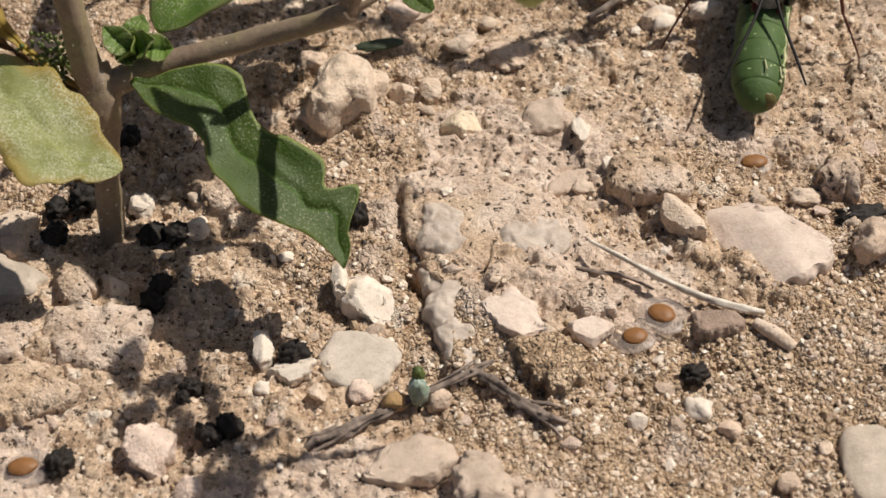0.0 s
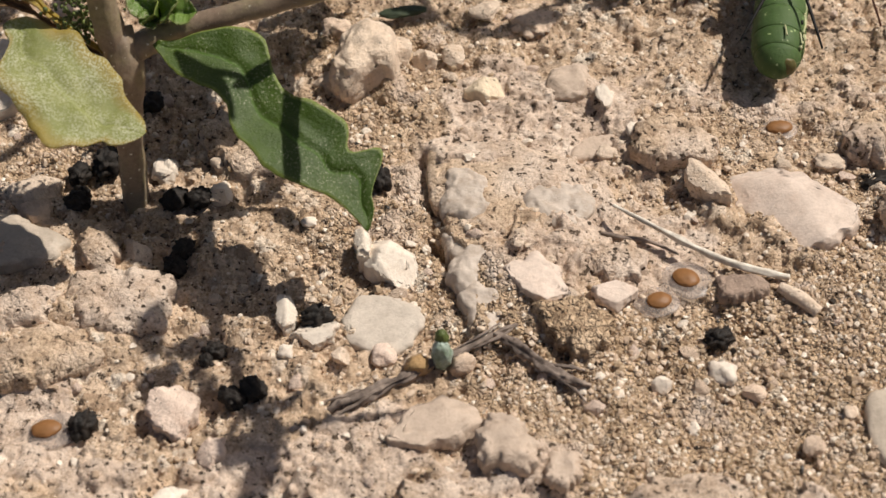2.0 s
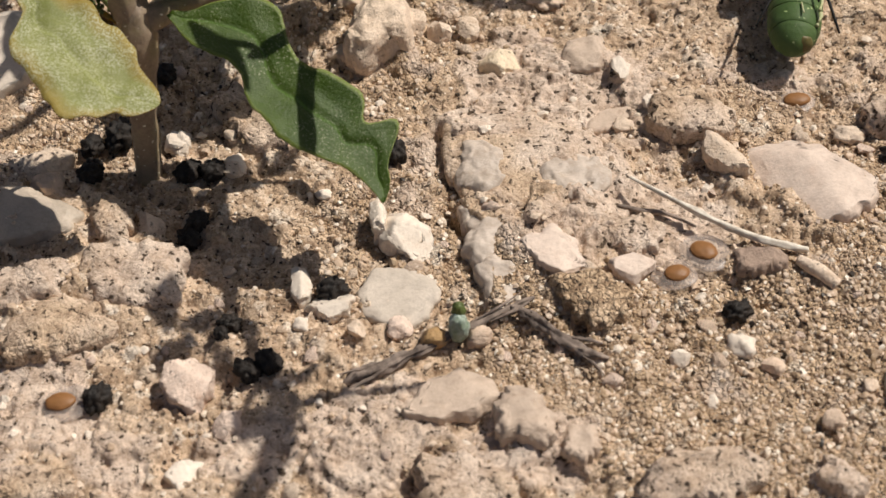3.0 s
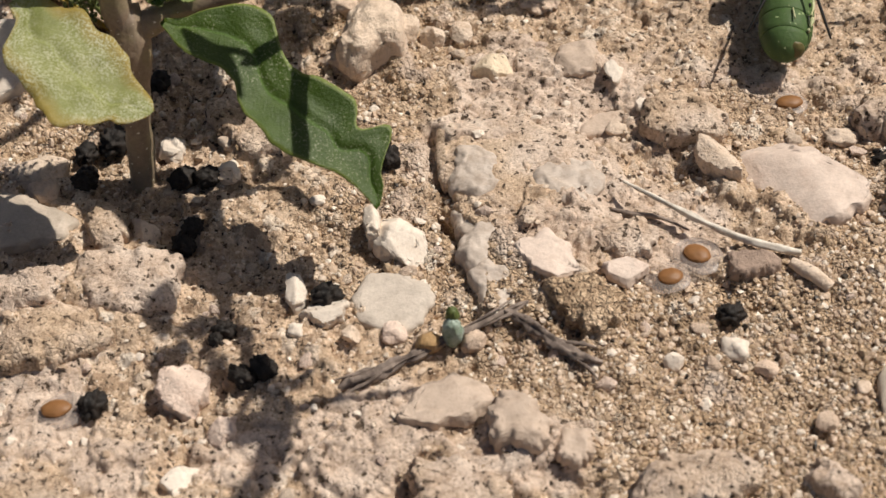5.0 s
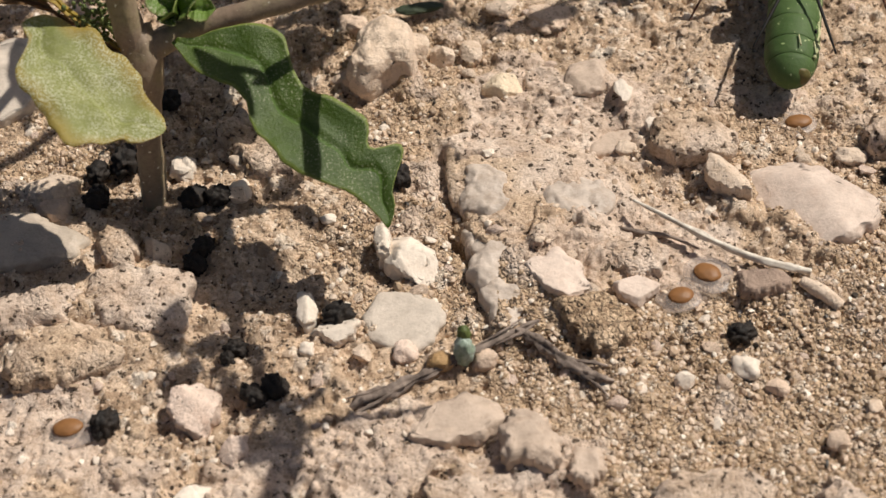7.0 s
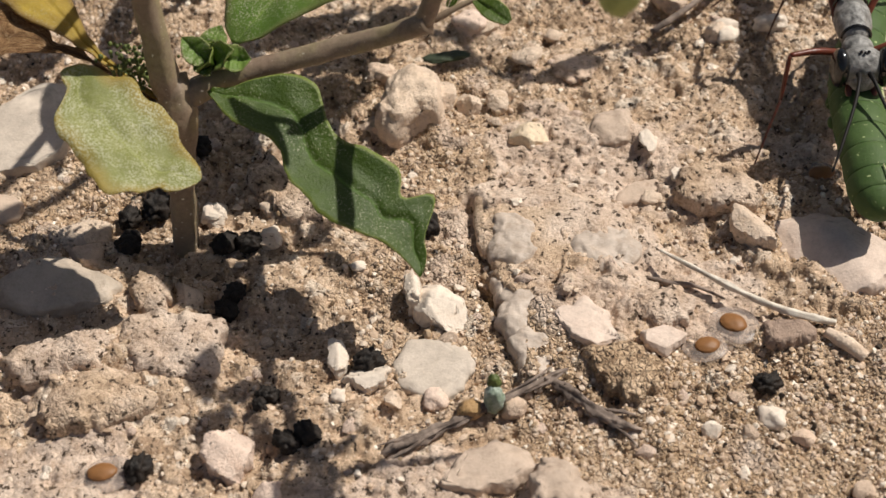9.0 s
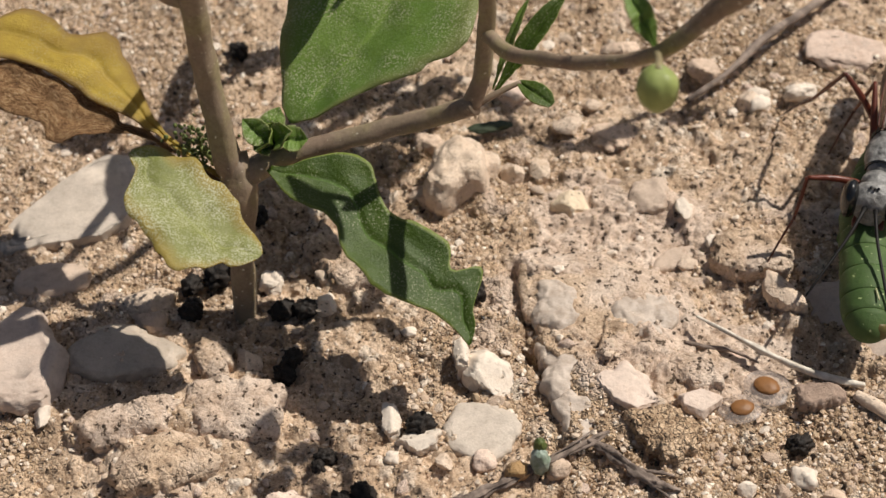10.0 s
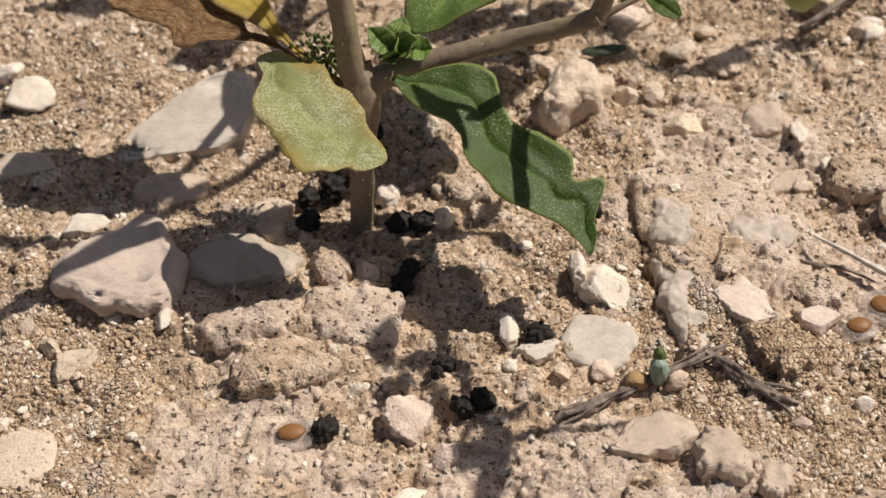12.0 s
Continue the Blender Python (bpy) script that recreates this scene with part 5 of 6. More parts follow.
shoot("upright_shoot", [(-1.78, 1.30, 1.38, 0.120), (-1.815, 1.37, 1.78, 0.104), (-1.86, 1.50, 2.33, 0.100), (-1.87, 1.55, 3.0, 0.098), (-1.82, 1.52, 3.9, 0.085), (-1.6, 1.5, 5.2, 0.07), (-0.9, 1.5, 6.4, 0.06)], 60, 16)
shoot("side_shoot", [(-1.86, 1.56, 2.95, 0.06), (-2.1, 1.58, 3.06, 0.06), (-2.5, 1.75, 3.3, 0.055), (-3.3, 2.1, 3.9, 0.05)], 30, 12)
shoot("branch", [(-1.70, 1.32, 1.36, 0.12), (-1.3, 1.44, 1.46, 0.09), (-0.63, 1.47, 1.63, 0.080), (-0.1, 1.42, 1.82, 0.080), (0.20, 1.36, 1.98, 0.088)], 50, 16)
shoot("branch_shoot", [(0.17, 1.38, 1.97, 0.08), (0.27, 1.42, 2.25, 0.072), (0.31, 1.46, 2.7, 0.068), (0.33, 1.45, 3.1, 0.05), (0.34, 1.44, 3.3, 0.02)], 40, 14)
shoot("long_shoot", [(0.31, 1.44, 2.62, 0.06), (0.47, 1.10, 2.72, 0.058), (0.71, 0.75, 2.95, 0.056), (1.0, 0.35, 3.25, 0.054), (1.40, -0.06, 3.67, 0.052), (1.75, -0.12, 4.05, 0.075), (1.95, -0.18, 4.3, 0.095), (2.35, -0.4, 5.0, 0.10), (2.8, -0.6, 6.2, 0.10)], 70, 12)
shoot("long_shoot", [(1.95, -0.18, 4.3, 0.045), (2.5, 0.0, 4.7, 0.042), (3.2, 0.15, 5.1, 0.04), (4.0, 0.4, 5.6, 0.03)], 30, 10)
shoot("back_shoot", [(-1.6, 1.5, 5.0, 0.06), (0.2, 3.0, 5.2, 0.06), (2.3, 4.9, 5.0, 0.055), (3.4, 4.75, 5.0, 0.05), (4.1, 4.2, 5.0, 0.05), (4.9, 4.6, 5.1, 0.05), (5.6, 4.75, 5.3, 0.04)], 60, 10)

leaf("leaf", (-1.46, 1.24, 1.50), (0.08, -0.06, 0.79), (0.18, -0.38, 0.91),
     [0.03, 0.07, 0.13, 0.24, 0.33, 0.39, 0.45, 0.50, 0.54, 0.56, 0.56, 0.55, 0.53, 0.50, 0.46, 0.42, 0.39, 0.37, 0.37, 0.38, 0.39,
      0.41, 0.43, 0.445, 0.46, 0.47, 0.475, 0.48, 0.475, 0.43, 0.35, 0.34, 0.42, 0.51, 0.52, 0.44, 0.30, 0.21, 0.17, 0.13, 0.02],
     [-0.03, -0.05, -0.08, -0.10, -0.06, -0.02, 0.0, -0.01, -0.10, -0.14, -0.16, -0.18, -0.19, -0.19, -0.14, -0.09, -0.05, -0.02, 0.0, 0.0, -0.01],
     LEAF_GREEN, "dark green notched leaf dusted with sand", 0.02, 0.17, 0.035, 0.012, 3)
leaf("leaf", (-2.545, 1.18, 1.76), (-1.49, 0.53, 1.3), (0.2, -0.1, 0.97),
     [0.06, 0.19, 0.23, 0.25, 0.28, 0.29, 0.29, 0.28, 0.28, 0.27, 0.26, 0.25, 0.23, 0.22, 0.21, 0.18, 0.15, 0.13, 0.11, 0.08, 0.0],
     [0.02, -0.03, -0.06, -0.30, -0.34, -0.39, -0.47, -0.50, -0.53, -0.54, -0.55, -0.55, -0.56, -0.56, -0.55, -0.49, -0.43, -0.30, -0.30, -0.22, -0.08],
     LEAF_PALE, "pale dusty leaf with a yellow rim", 0.0, 0.05, 0.05, 0.06, 5, lobes=9)
shoot("leaf_stalk", [(-1.80, 1.35, 1.36, 0.05), (-1.92, 1.28, 1.36, 0.03), (-2.1, 1.1, 1.40, 0.02)], 20, 10, mat=STEM)
leaf("leaf", (-1.86, 1.27, 1.41), (-3.83, 2.27, 2.10), (0.25, -0.26, 0.93),
     [0.02, 0.02, 0.01, 0.0, -0.01, -0.03, -0.04, -0.04, -0.04, -0.03, -0.03, -0.04, -0.05, -0.05, -0.05, -0.05, -0.03, 0.0, 0.04, 0.05, 0.02],
     [-0.02, -0.02, -0.03, -0.05, -0.07, -0.09, -0.15, -0.21, -0.30, -0.38, -0.47, -0.55, -0.64, -0.67, -0.52, -0.46, -0.50, -0.53, -0.52, -0.45, -0.25],
     LEAF_YELLOW, "yellowed half of a dying leaf", 0.0, 0.05, 0.03, 0.02, 7)
leaf("leaf", (-1.86, 1.25, 1.42), (-3.83, 2.26, 2.08), (0.22, -0.50, 0.83),
     [0.03, 0.03, 0.02, 0.01, 0.0, -0.01, 0.0, 0.01, 0.05, 0.13, 0.27, 0.40, 0.41, 0.33, 0.32, 0.37, 0.40, 0.41, 0.36, 0.24, 0.10],
     [-0.01, -0.02, -0.03, -0.04, -0.05, -0.05, -0.05, -0.05, -0.05, -0.05, -0.05, -0.06, -0.07, -0.07, -0.07, -0.07, -0.05, -0.02, 0.02, 0.04, 0.02],
     LEAF_DEAD, "crumpled brown withered half of a dying leaf", 0.02, 0.0, 0.09, 0.04, 9)
leaf("leaf", (-1.32, 1.86, 1.4), (-0.41, 3.38, 2.18), (-0.36, -0.25, 0.9),
     [0.01, 0.14, 0.2, 0.24, 0.29, 0.33, 0.38, 0.42, 0.47, 0.5, 0.53, 0.57, 0.58, 0.59, 0.6, 0.57, 0.52, 0.46, 0.38, 0.19, 0.05],
     [-0.04, -0.23, -0.34, -0.44, -0.54, -0.68, -0.83, -0.98, -1.03, -1.14, -1.23, -1.27, -1.25, -1.22, -1.2, -1.17, -1.1, -1.02, -0.79, -0.52, -0.0],
     LEAF_BRIGHT, "broad bright green leaf lit from behind", 0.05, 0.08, 0.04, 0.02, 11)


def small_leaf(base, tip, normal, width, mat=LEAF_GREEN, seed=1, label="small young green leaf", fold=0.3):
    prof = [0.15, 0.3, 0.55, 0.8, 0.95, 1.0, 0.95, 0.8, 0.5, 0.0]
    return leaf("leaflet", base, tip, normal, [width * p for p in prof], [-width * p for p in prof], mat, label, 0.02, fold, 0.02, 0.006, seed)


small_leaf((0.36, 1.46, 2.02), (0.95, 1.93, 2.62), (-0.5, -0.75, 0.45), 0.085, LEAF_GREEN, 21)
small_leaf((0.34, 1.48, 2.02), (0.66, 1.84, 2.66), (-0.5, -0.75, 0.45), 0.035, LEAF_BRIGHT, 22)
shoot("leaf_stalk", [(0.24, 1.38, 1.98, 0.03), (0.40, 1.42, 2.05, 0.025), (0.56, 1.46, 2.10, 0.02)], 14, 8, mat=STEM)
leaf("leaflet", (0.54, 1.47, 2.10), (0.78, 1.20, 2.08), (0.1, -0.3, 0.9), [0.02, 0.05, 0.08, 0.09, 0.09, 0.08, 0.04], [-0.02, -0.05, -0.07, -0.09, -0.09, -0.07, -0.03], LEAF_GREEN, "small spoon-shaped green leaf", 0.02, 0.2, 0.01, 0.0, 23)
for k in range(9):
    ang = 0.7 * k + 0.3
    b0 = (-1.55 + 0.02 * k, 1.42, 1.54 + 0.01 * k)
    small_leaf(b0, (b0[0] + 0.05 + 0.22 * math.cos(ang), b0[1] + 0.05 + 0.20 * math.sin(ang), b0[2] + 0.14 + 0.12 * math.sin(2.1 * k)), (0.3 * math.sin(ang), -0.5, 0.8), 0.11,
               LEAF_BRIGHT if k % 3 else LEAF_GREEN, 30 + k, "crinkled young leaf at the node", 0.5)

# A tuft of tiny green buds behind the stem.
rng = np.random.RandomState(12)
tv, tf = [], []
v0, f0 = ball(2)
for k in range(170):
    c = np.array([-2.03, 1.48, 1.56]) + rng.normal(size=3) * np.array([0.10, 0.07, 0.09]) - np.array(ROOT)
    tf.append(f0 + sum(len(q) for q in tv))
    tv.append(v0 * rng.uniform(0.009, 0.020) * np.array([1, 1, 1.3]) + c)
put("flower_tuft", np.vstack(tv), np.vstack(tf), TUFT, plant, "tuft of tiny green flower buds")
shoot("tuft_stalk", [(-1.82, 1.36, 1.38, 0.04), (-1.93, 1.43, 1.47, 0.04), (-2.03, 1.48, 1.56, 0.03)], 12, 8, mat=BUD_GREEN)


def hanging_bud(x, y, z, r, tall, seed):
    v, f = ball(4)
    k = 1 + 0.06 * fbm(v * 2 + seed, 2, seed)
    put("flower_bud", v * k[:, None] * np.array([r, r, tall]) + np.array([x, y, z]) - np.array(ROOT), f, BUD_GREEN, plant, "hanging green flower bud")


hanging_bud(1.37, -0.43, 3.70, 0.135, 0.165, 1)
shoot("bud_stalk", [(1.40, -0.10, 3.70, 0.03), (1.39, -0.26, 3.80, 0.028), (1.37, -0.42, 3.84, 0.03)], 14, 8)
small_leaf((1.60, -0.10, 3.92), (2.02, 0.10, 4.02), (0.1, -0.6, 0.8), 0.07, LEAF_BRIGHT, 51)
small_leaf((1.40, -0.02, 3.68), (1.22, 0.22, 3.98), (0.1, -0.6, 0.8), 0.09, LEAF_BRIGHT, 52)

# Leaves higher up, out of sight, that shade the ground.
for k, (x, y, deg, size) in enumerate([(1.62, 0.86, 20, 0.46), (1.56, 0.80, 100, 0.40), (1.74, 0.76, 235, 0.36)]):
    a = radians(deg)
    small_leaf((x, y, 5.0), (x + size * math.cos(a), y + size * math.sin(a), 5.05), (0.2, 0.1, 1.0), 0.13, LEAF_GREEN, 60 + k, "upper green leaf")
shoot("branch_shoot", [(1.75, -0.12, 4.05, 0.03), (1.68, 0.4, 4.6, 0.025), (1.62, 0.84, 5.0, 0.018)], 16, 8)
small_leaf((1.1, 3.6, 5.2), (2.3, 5.9, 4.9), (0.1, 0.1, 1.0), 0.16, LEAF_GREEN, 44, "upper green leaf")


def upper_leaf(gx, gy, z, length, width, deg, seed):
    """A leaf of the plant's hidden crown, above the spot of ground that it shades."""
    x, y = gx + 0.62 * z, gy + 0.27 * z
    dx, dy = 0.5 * length * math.cos(radians(deg)), 0.5 * length * math.sin(radians(deg))
    small_leaf((x - dx, y - dy, z), (x + dx, y + dy, z + 0.1), (0.2, 0.1, 1.0), width, LEAF_GREEN, seed, "upper green leaf")


upper_leaf(-3.40, 3.30, 3.0, 0.8, 0.20, 20, 70)
upper_leaf(-3.02, 2.50, 3.0, 1.2, 0.17, 95, 71)
upper_leaf(-4.20, 4.10, 3.2, 2.4, 0.20, 5, 72)
upper_leaf(-2.62, 3.70, 3.0, 1.7, 0.12, 80, 73)
upper_leaf(-2.75, 3.10, 3.1, 0.7, 0.13, 15, 74)
upper_leaf(-1.90, 4.25, 3.1, 0.8, 0.18, 10, 75)
upper_leaf(-0.72, 2.70, 2.9, 0.9, 0.26, 15, 76)
upper_leaf(-0.72, 2.25, 2.8, 0.7, 0.16, 60, 79)
upper_leaf(-0.30, 3.62, 3.0, 1.0, 0.14, 30, 80)
upper_leaf(1.35, 2.92, 3.0, 1.0, 0.10, 20, 81)
upper_leaf(2.15, 3.20, 3.1, 0.7, 0.09, 25, 82)
upper_leaf(0.45, 3.12, 3.0, 0.6, 0.12, 10, 83)
upper_leaf(-0.50, 3.15, 3.0, 0.9, 0.18, 15, 84)
upper_leaf(-2.35, 2.25, 3.0, 1.0, 0.22, 80, 85)
upper_leaf(-1.15, 2.80, 3.0, 0.9, 0.20, 50, 86)
small_leaf((0.25, 1.86, 4.0), (0.87, 1.40, 4.05), (0.1, 0.2, 1.0), 0.12, LEAF_GREEN, 87, "upper green leaf")
shoot("branch_shoot", [(0.33, 1.45, 3.1, 0.03), (0.30, 1.62, 3.6, 0.025), (0.27, 1.84, 4.0, 0.015)], 14, 8)
upper_leaf(-1.45, 2.35, 2.8, 0.8, 0.16, 80, 77)
upper_leaf(-1.00, 3.60, 3.1, 1.5, 0.14, 25, 78)
shoot("back_shoot", [(-1.82, 1.48, 3.6, 0.05), (-1.2, 3.2, 3.1, 0.045), (-0.7, 4.4, 3.0, 0.04), (0.2, 5.2, 3.1, 0.03)], 30, 10)
shoot("back_shoot", [(-1.2, 3.2, 3.05, 0.035), (0.6, 3.5, 2.95, 0.03), (1.6, 4.5, 3.1, 0.02)], 24, 8)
shoot("back_shoot", [(-1.2, 3.3, 3.05, 0.03), (-1.6, 4.2, 3.0, 0.03), (-2.6, 5.0, 3.2, 0.02)], 24, 8)


# ---- the caterpillar and the wasp that drags it ----
# Both are built about the same point of the ground, below the wasp's head; they face -y.
def girth(q):
    """The caterpillar's radius along its length."""
    r = 0.222 - 0.05 * max(q - 0.3, 0.0)
    if q < -0.88:
        r *= math.sqrt(max(1 - abs((q + 0.88) / 0.41) ** 2.6 * 1.0, 0.003)) if q > -1.29 else 0.05
    return r


def bend(q):
    return 0.02 * math.sin(2.0 * q) + 0.28 * max(q, 0.0) ** 1.4


def egg(cx, cy, cz, a, b, c, bumps=0.03, freq=3.0, seed=1, level_=4):
    v, f = ball(level_)
    return v * (1 + bumps * fbm(v * freq + seed, 3, seed))[:, None] * np.array([a, b, c]) + np.array([cx, cy, cz]), f


def build_caterpillar():
    cat = thing("caterpillar", (3.67, 3.2, 0), "plump green caterpillar dragged over sandy soil by a wasp", "caterpillar")
    y = np.r_[np.linspace(1.35, -0.70, 10), -0.92, -1.10, -1.285]
    lift = 0.28
    for k in range(12):
        a, b = y[k], y[k + 1]
        rows = []
        for j in range(9):
            u = j / 8
            q = a + (b - a) * u
            groove = 1 - 0.035 * math.exp(-((min(u, 1 - u) / 0.10) ** 2))
            rows.append((bend(q), q, lift - 0.10 * max(-0.75 - q, 0), girth(q) * groove))
        v, f = tube(rows, 18, 28, 0.02, 6.0, k)
        v[:, 2] = lift + (v[:, 2] - lift) * 0.94
        seg = put("segment", v, f, SKIN, cat)
        # the body is rolled a little: one side stripe shows, the other is turned to the soil
        for side, tilt in ((1, 0.42), (-1, -0.85)):
            if k < 11:
                rows = []
                for n, u in enumerate((0.0, 0.25, 0.5, 0.75, 1.0)):
                    q = a + (b - a) * u
                    t2 = tilt + 0.07 * math.sin(5.0 * u + k)
                    rows.append((bend(q) + side * girth(q) * 0.97 * math.cos(t2), q, lift + girth(q) * 0.93 * math.sin(t2), 0.014 + 0.005 * math.sin(7 * u)))
                put("side_stripe", *tube(rows, 12, 8, 0.2, 20.0, k), PALE_STRIPE, seg, "pale wavy side stripe")
            if k == 10:
                q, r = (a + b) / 2, girth((a + b) / 2)
                mark = 0.15 if side == 1 else 0.75
                put("pale_mark", *tube([(bend(q) + mark * r, q + 0.05, lift + 0.94 * math.sqrt(1 - mark * mark) * r, 0.008), (bend(q) + (mark + 0.10) * r, q - 0.06, lift + 0.92 * math.sqrt(1 - (mark + 0.1) ** 2) * r, 0.008)], 6, 6),
                    PALE_STRIPE, seg, "short pale mark")
            if k == 9 and side == 1:
                q, r = (a + b) / 2 - 0.02, girth((a + b) / 2)
                put("spiracle", *egg(bend(q) + 0.78 * r, q, lift + 0.58 * r, 0.014, 0.022, 0.02, 0.0, level_=2), ANTENNA, seg, "black breathing hole")
            if k == 11 and side == 1:
                put("end_plate", *egg(bend(b) + 0.05, b + 0.075, lift - 0.02, 0.10, 0.06, 0.10, 0.05), SKIN_END, seg, "brownish hind plate")
            if 2 < k < 7:
                pv, pf = ball(3)
                q = (a + b) / 2
                put("proleg", pv * np.array([0.05, 0.05, 0.07]) + np.array([bend(q) + side * 0.8 * girth(q), q, lift - 0.6 * girth(q)]), pf, SKIN, seg)
    return cat


DARK_RED = plain_material("dark_red_chitin", (0.11, 0.035, 0.02), (0.05, 0.018, 0.012), 0.4, 10.0, 0.3)
SKIN_END = plain_material("brownish_skin", (0.14, 0.10, 0.03), (0.06, 0.07, 0.02), 0.5, 9.0, 0.3)
PALE_STRIPE = plain_material("pale_stripe", (0.50, 0.47, 0.28), (0.26, 0.30, 0.13), 0.5, 12.0, 0.3)


HIPS = []


def build_wasp():
    wasp = thing("wasp", (3.67, 3.2, 0), "silvery black digger wasp with red legs gripping a caterpillar", "wasp")
    head = put("head", *egg(0, 0.0, 0.62, 0.195, 0.15, 0.18, 0.05), SILVER, wasp, "silver-haired head")
    for side in (-1, 1):
        put("eye", *egg(side * 0.178, -0.03, 0.64, 0.078, 0.140, 0.175, 0.0), BLACK, head, "glossy black compound eye")
        v, f = tube([(side * 0.045, -0.13, 0.66, 0.026), (side * 0.06, -0.24, 0.68, 0.017), (side * 0.12, -0.45, 0.62, 0.014), (side * 0.25, -0.78, 0.50, 0.013), (side * 0.33, -0.95, 0.40, 0.008)], 30, 8)
        put("antenna", v, f, ANTENNA, head, "thin black antenna")
        v, f = tube([(side * 0.09, -0.06, 0.52, 0.03), (side * 0.10, -0.14, 0.46, 0.028), (side * 0.04, -0.20, 0.43, 0.014)], 14, 8)
        put("jaw", v, f, RED, head, "brown jaw")
    put("face_plate", *egg(0, -0.10, 0.56, 0.11, 0.075, 0.095, 0.05), SILVER, head)
    for x in (-0.03, 0.0, 0.03):
        put("ocellus", *egg(x, -0.04 + 0.4 * abs(x), 0.805, 0.014, 0.014, 0.01, 0, level_=2), BLACK, head)
    put("neck", *egg(0, 0.21, 0.61, 0.13, 0.14, 0.12, 0.04), SILVER, wasp)
    put("thorax", *egg(0, 0.52, 0.64, 0.152, 0.27, 0.17, 0.05), SILVER, wasp, "grey-haired thorax")
    put("rear_thorax", *egg(0, 0.92, 0.63, 0.145, 0.24, 0.155, 0.06), SILVER, wasp)
    for yy, rr in ((0.33, 0.118), (0.70, 0.138)):
        ring = [(rr * math.cos(a), yy, 0.64 + 1.08 * rr * math.sin(a), 0.013) for a in np.linspace(0.0, math.pi, 9)]
        put("suture", *tube(ring, 24, 6), BLACK, wasp, "dark seam")
    v, f = tube([(0, 1.1, 0.62, 0.05), (0, 1.3, 0.66, 0.032), (0, 1.55, 0.72, 0.035), (0, 1.7, 0.74, 0.07)], 24, 12)
    put("waist", v, f, BLACK, wasp, "thin black waist")
    put("front_abdomen", *egg(0, 1.92, 0.74, 0.15, 0.28, 0.15, 0.02), RED, wasp, "red abdomen")
    put("rear_abdomen", *egg(0, 2.30, 0.72, 0.13, 0.30, 0.13, 0.02), BLACK, wasp, "black abdomen tip")
    for side in (-1, 1):
        prof = [0.02, 0.06, 0.10, 0.13, 0.15, 0.15, 0.13, 0.08, 0.02]
        n = len(prof)
        top = np.array([(side * (0.07 + 0.01 * k / n) + q * 0.8 * w, 0.62 + 1.25 * k / (n - 1), 0.84 + 0.03 * math.sin(k)) for k, w in enumerate(prof) for q in (-0.8, 1)])
        vv = np.vstack([top, top - np.array([0, 0, 0.008])])
        ff = []
        for k in range(n - 1):
            a, b, c, d = 2 * k, 2 * k + 1, 2 * k + 3, 2 * k + 2
            ff += [(a, b, c, d), (d + 2 * n, c + 2 * n, b + 2 * n, a + 2 * n), (a, d, d + 2 * n, a + 2 * n), (c, b, b + 2 * n, c + 2 * n)]
        wing = put("wing", vv, ff, WING, wasp, "folded brown wing")
        for off in (-0.06, 0.02, 0.09):
            v, f = tube([(side * 0.07 + off * 0.4, 0.63, 0.855, 0.008), (side * 0.08 + 0.8 * off, 1.05, 0.865, 0.007), (side * 0.08 + off * 0.6, 1.65, 0.86, 0.004)], 16, 6)
            put("vein", v, f, DARK_RED, wing, "brown wing vein")
    #      hip y, knee, shin end, foot end
    LEGS = [(0.26, (0.58, 0.20, 0.66), (0.66, 0.08, 0.30), (0.90, -0.14, -0.17)),
            (0.60, (0.32, 1.05, 0.92), (0.52, 1.25, 0.35), (0.66, 1.15, -0.17)),
            (0.95, (0.42, 1.15, 0.98), (0.62, 1.50, 0.35), (0.82, 1.85, -0.17))]
    for side in (-1, 1):
        for hy, kn, sh, ft in LEGS:
            m = np.array([side, 1, 1])
            hip = np.array([side * 0.10, hy, 0.54])
            v, f = tube([(*hip, 0.030), (*((hip + m * kn) / 2 + np.array([0, 0, 0.03])), 0.030), (*(m * kn), 0.019)], 16, 10)
            leg = put("leg", v, f, RED, wasp, "red jointed leg")
            HIPS.append((leg, hip, side, hy))
            v, f = tube([(*(m * kn), 0.017), (*((m * kn + m * sh) / 2), 0.020), (*(m * sh), 0.014)], 16, 8)
            put("shin", v, f, RED, leg)
            mid = (m * sh + m * ft) / 2 + np.array([0, 0, 0.02])
            v, f = tube([(*(m * sh), 0.014), (*mid, 0.011), (*(m * ft), 0.008)], 20, 8, 0.25, 14.0, 4)
            put("foot", v, f, BLACK if side > 2 else DARK_RED, leg)
    return wasp


caterpillar, wasp = build_caterpillar(), build_wasp()


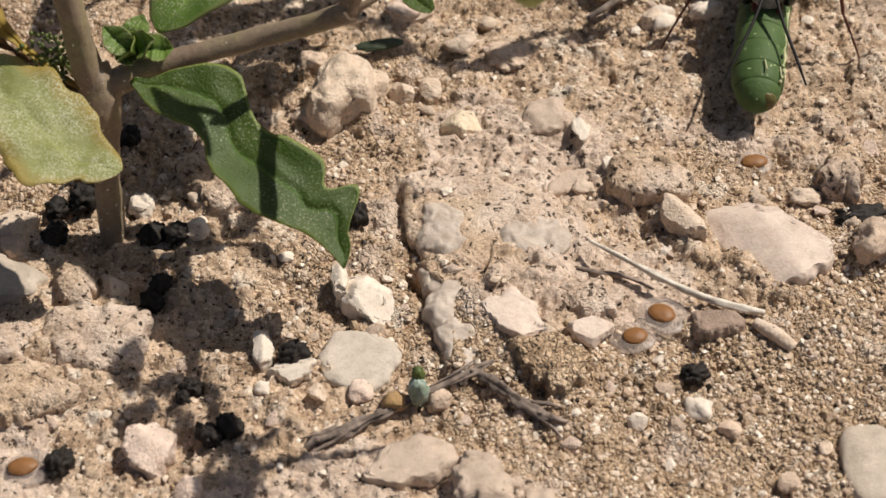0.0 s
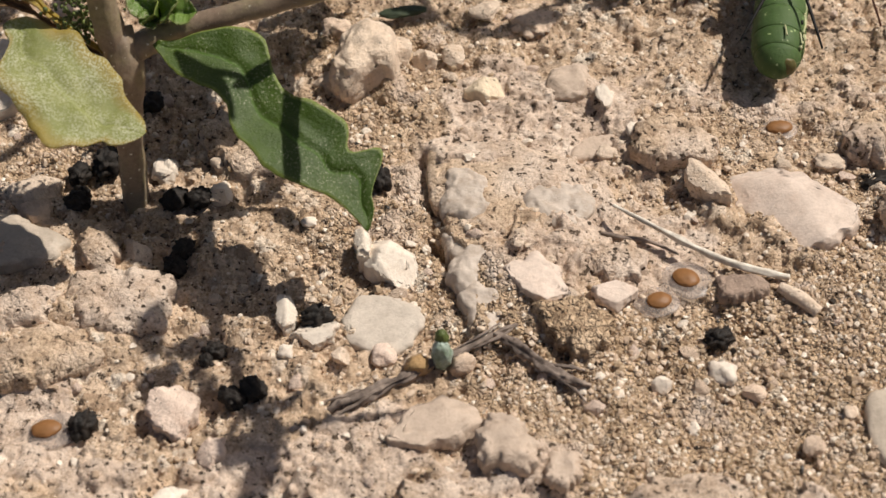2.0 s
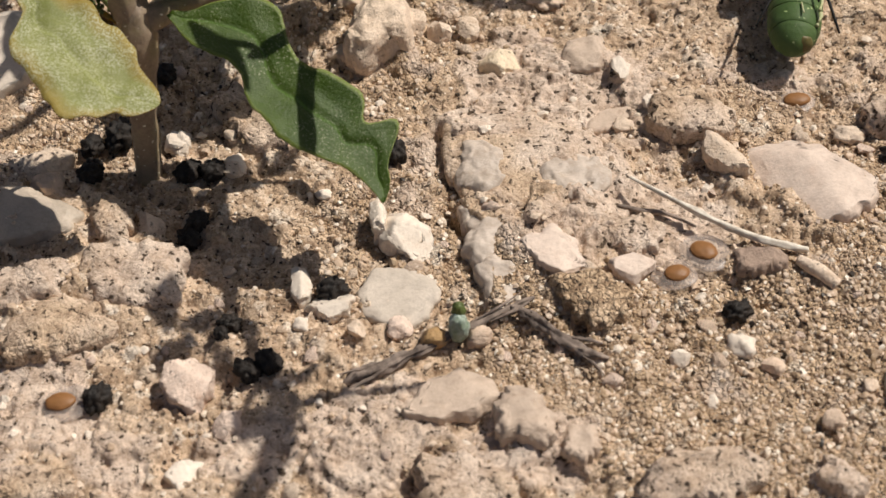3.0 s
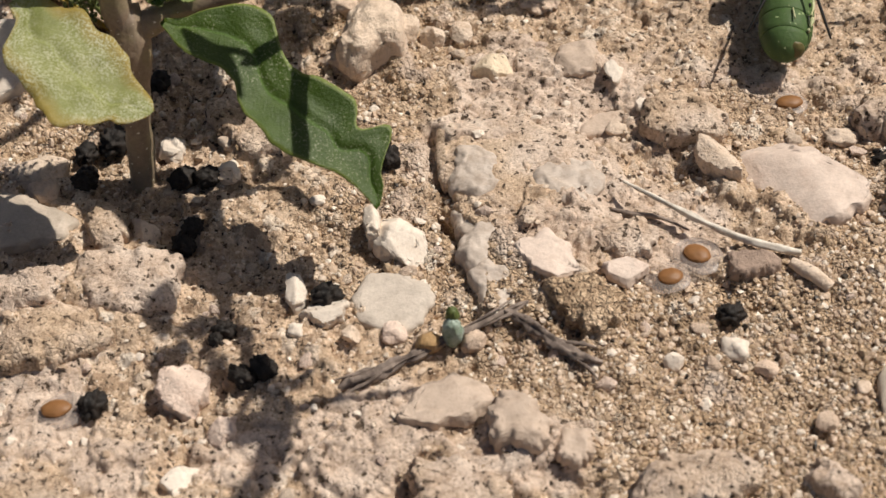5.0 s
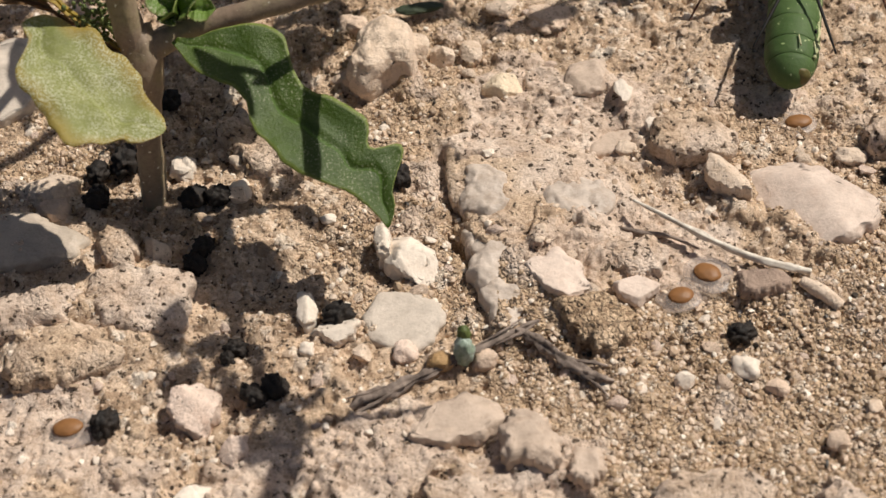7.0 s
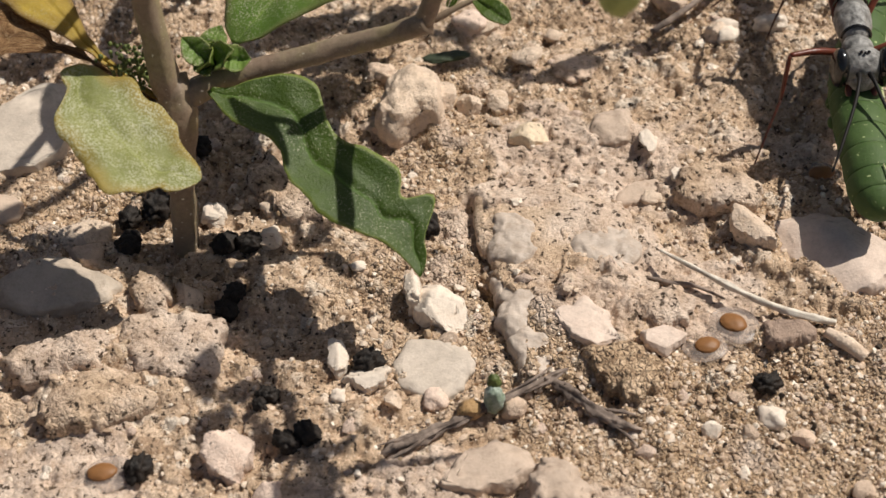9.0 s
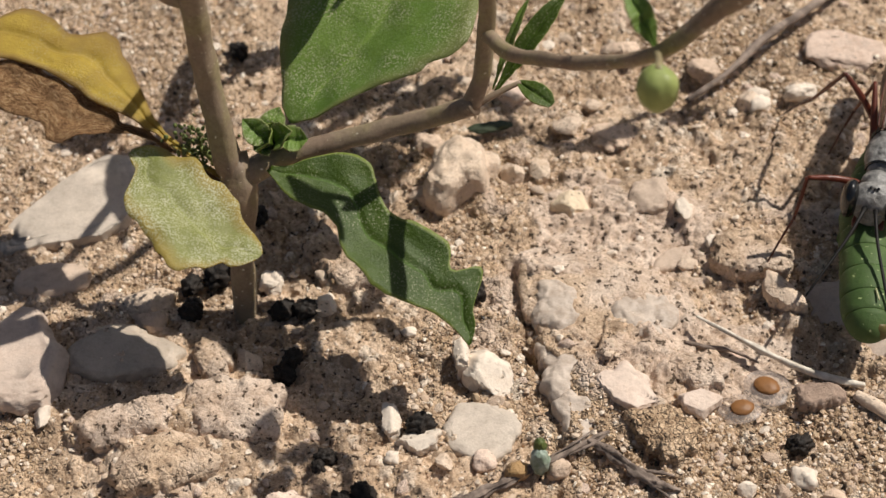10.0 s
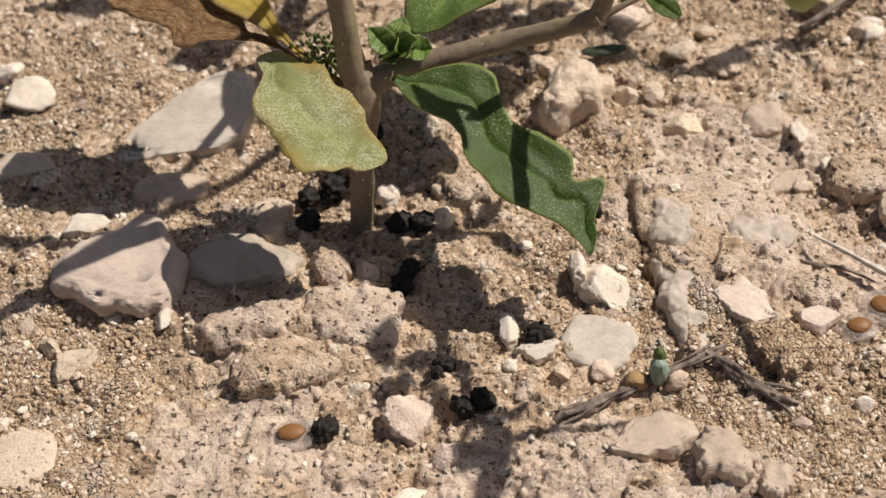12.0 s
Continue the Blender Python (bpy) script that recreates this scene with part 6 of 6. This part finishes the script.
def motions():
    """The wasp and its prey: nearly still at first, then a push towards the viewer and off to the side."""
    rows = [
        # seconds, x, y, height, heading of the prey, how far the wasp has crept along it, heading of the wasp
        (0.0, 3.66, 3.14, 0.08, -11, -0.20, -9), (0.5, 3.63, 3.18, 0.08, -11, -0.19, -10), (1.0, 3.66, 3.13, 0.08, -11, -0.18, -11), (1.5, 3.64, 3.15, 0.08, -11, -0.17, -12),
        (2.5, 3.61, 3.11, 0.08, -11, -0.15, -11), (3.0, 3.60, 3.07, 0.08, -11, -0.25, -11), (5.0, 3.59, 3.04, 0.08, -11, -0.25, -11), (5.5, 3.56, 3.14, 0.08, -11, -0.25, -11),
        (6.0, 3.55, 3.14, 0.08, -11, -0.22, -11), (6.7, 3.55, 3.02, 0.10, -11, -0.2, -11), (8.3, 3.46, 2.60, 0.20, -10, 0.2, -8), (8.5, 3.59, 2.59, 0.24, -9, 0.1, -7),
        (8.7, 3.73, 2.51, 0.27, -4, 0.0, -4), (9.0, 3.63, 1.88, 0.27, 0, 0.0, -2), (9.2, 3.71, 1.91, 0.27, 2, 0.0, -2), (9.5, 3.61, 1.64, 0.27, 3, 0.0, -2),
        (9.7, 3.53, 1.15, 0.27, 0, 0.0, -6), (9.8, 3.48, 0.96, 0.26, -4, 0.0, -12), (10.0, 3.40, 1.32, 0.26, -8, -0.15, -20), (10.1, 3.41, 1.60, 0.26, -26, -0.3, -32), (10.2, 3.39, 1.54, 0.26, -22, -0.4, -34),
        (10.4, 3.16, 1.29, 0.25, -15, -0.5, -38), (10.5, 3.18, 1.24, 0.25, -10, -0.5, -34), (10.7, 3.32, 1.05, 0.25, -2, -0.5, -24), (11.0, 3.78, 0.42, 0.24, 6, -0.5, -5), (11.4, 4.1, 0.1, 0.22, 20, -0.4, 15), (12.0, 4.5, -0.6, 0.2, 30, -0.4, 25),
    ]
    walk(caterpillar, [(t, pose(x * U, y * U, h * U, 0, 0, a)) for t, x, y, h, a, d, b in rows])
    walk(wasp, [(t, pose((x - d * math.sin(radians(a))) * U, (y + d * math.cos(radians(a))) * U, h * U, 0, 0, b)) for t, x, y, h, a, d, b in rows])

    # The legs step in threes while the wasp hauls.
    for leg, hip, side, hy in HIPS:
        phase = 0.0 if (side > 0) == (hy > 0.5 and hy < 0.8) else math.pi
        steps = [(0.0, 0), (0.4, 4), (0.9, -3), (1.5, 0), (6.7, 0), (8.0, 0)] + [(8.2 + 0.2 * k, 14 * math.sin(2.6 * k + phase)) for k in range(16)] + [(12.0, 0)]
        there = Matrix.Translation(Vector(cm(*hip)))
        walk(leg, [(t, there @ pose(0, 0, 0, 0, 0, side * deg) @ there.inverted()) for t, deg in steps])


motions()
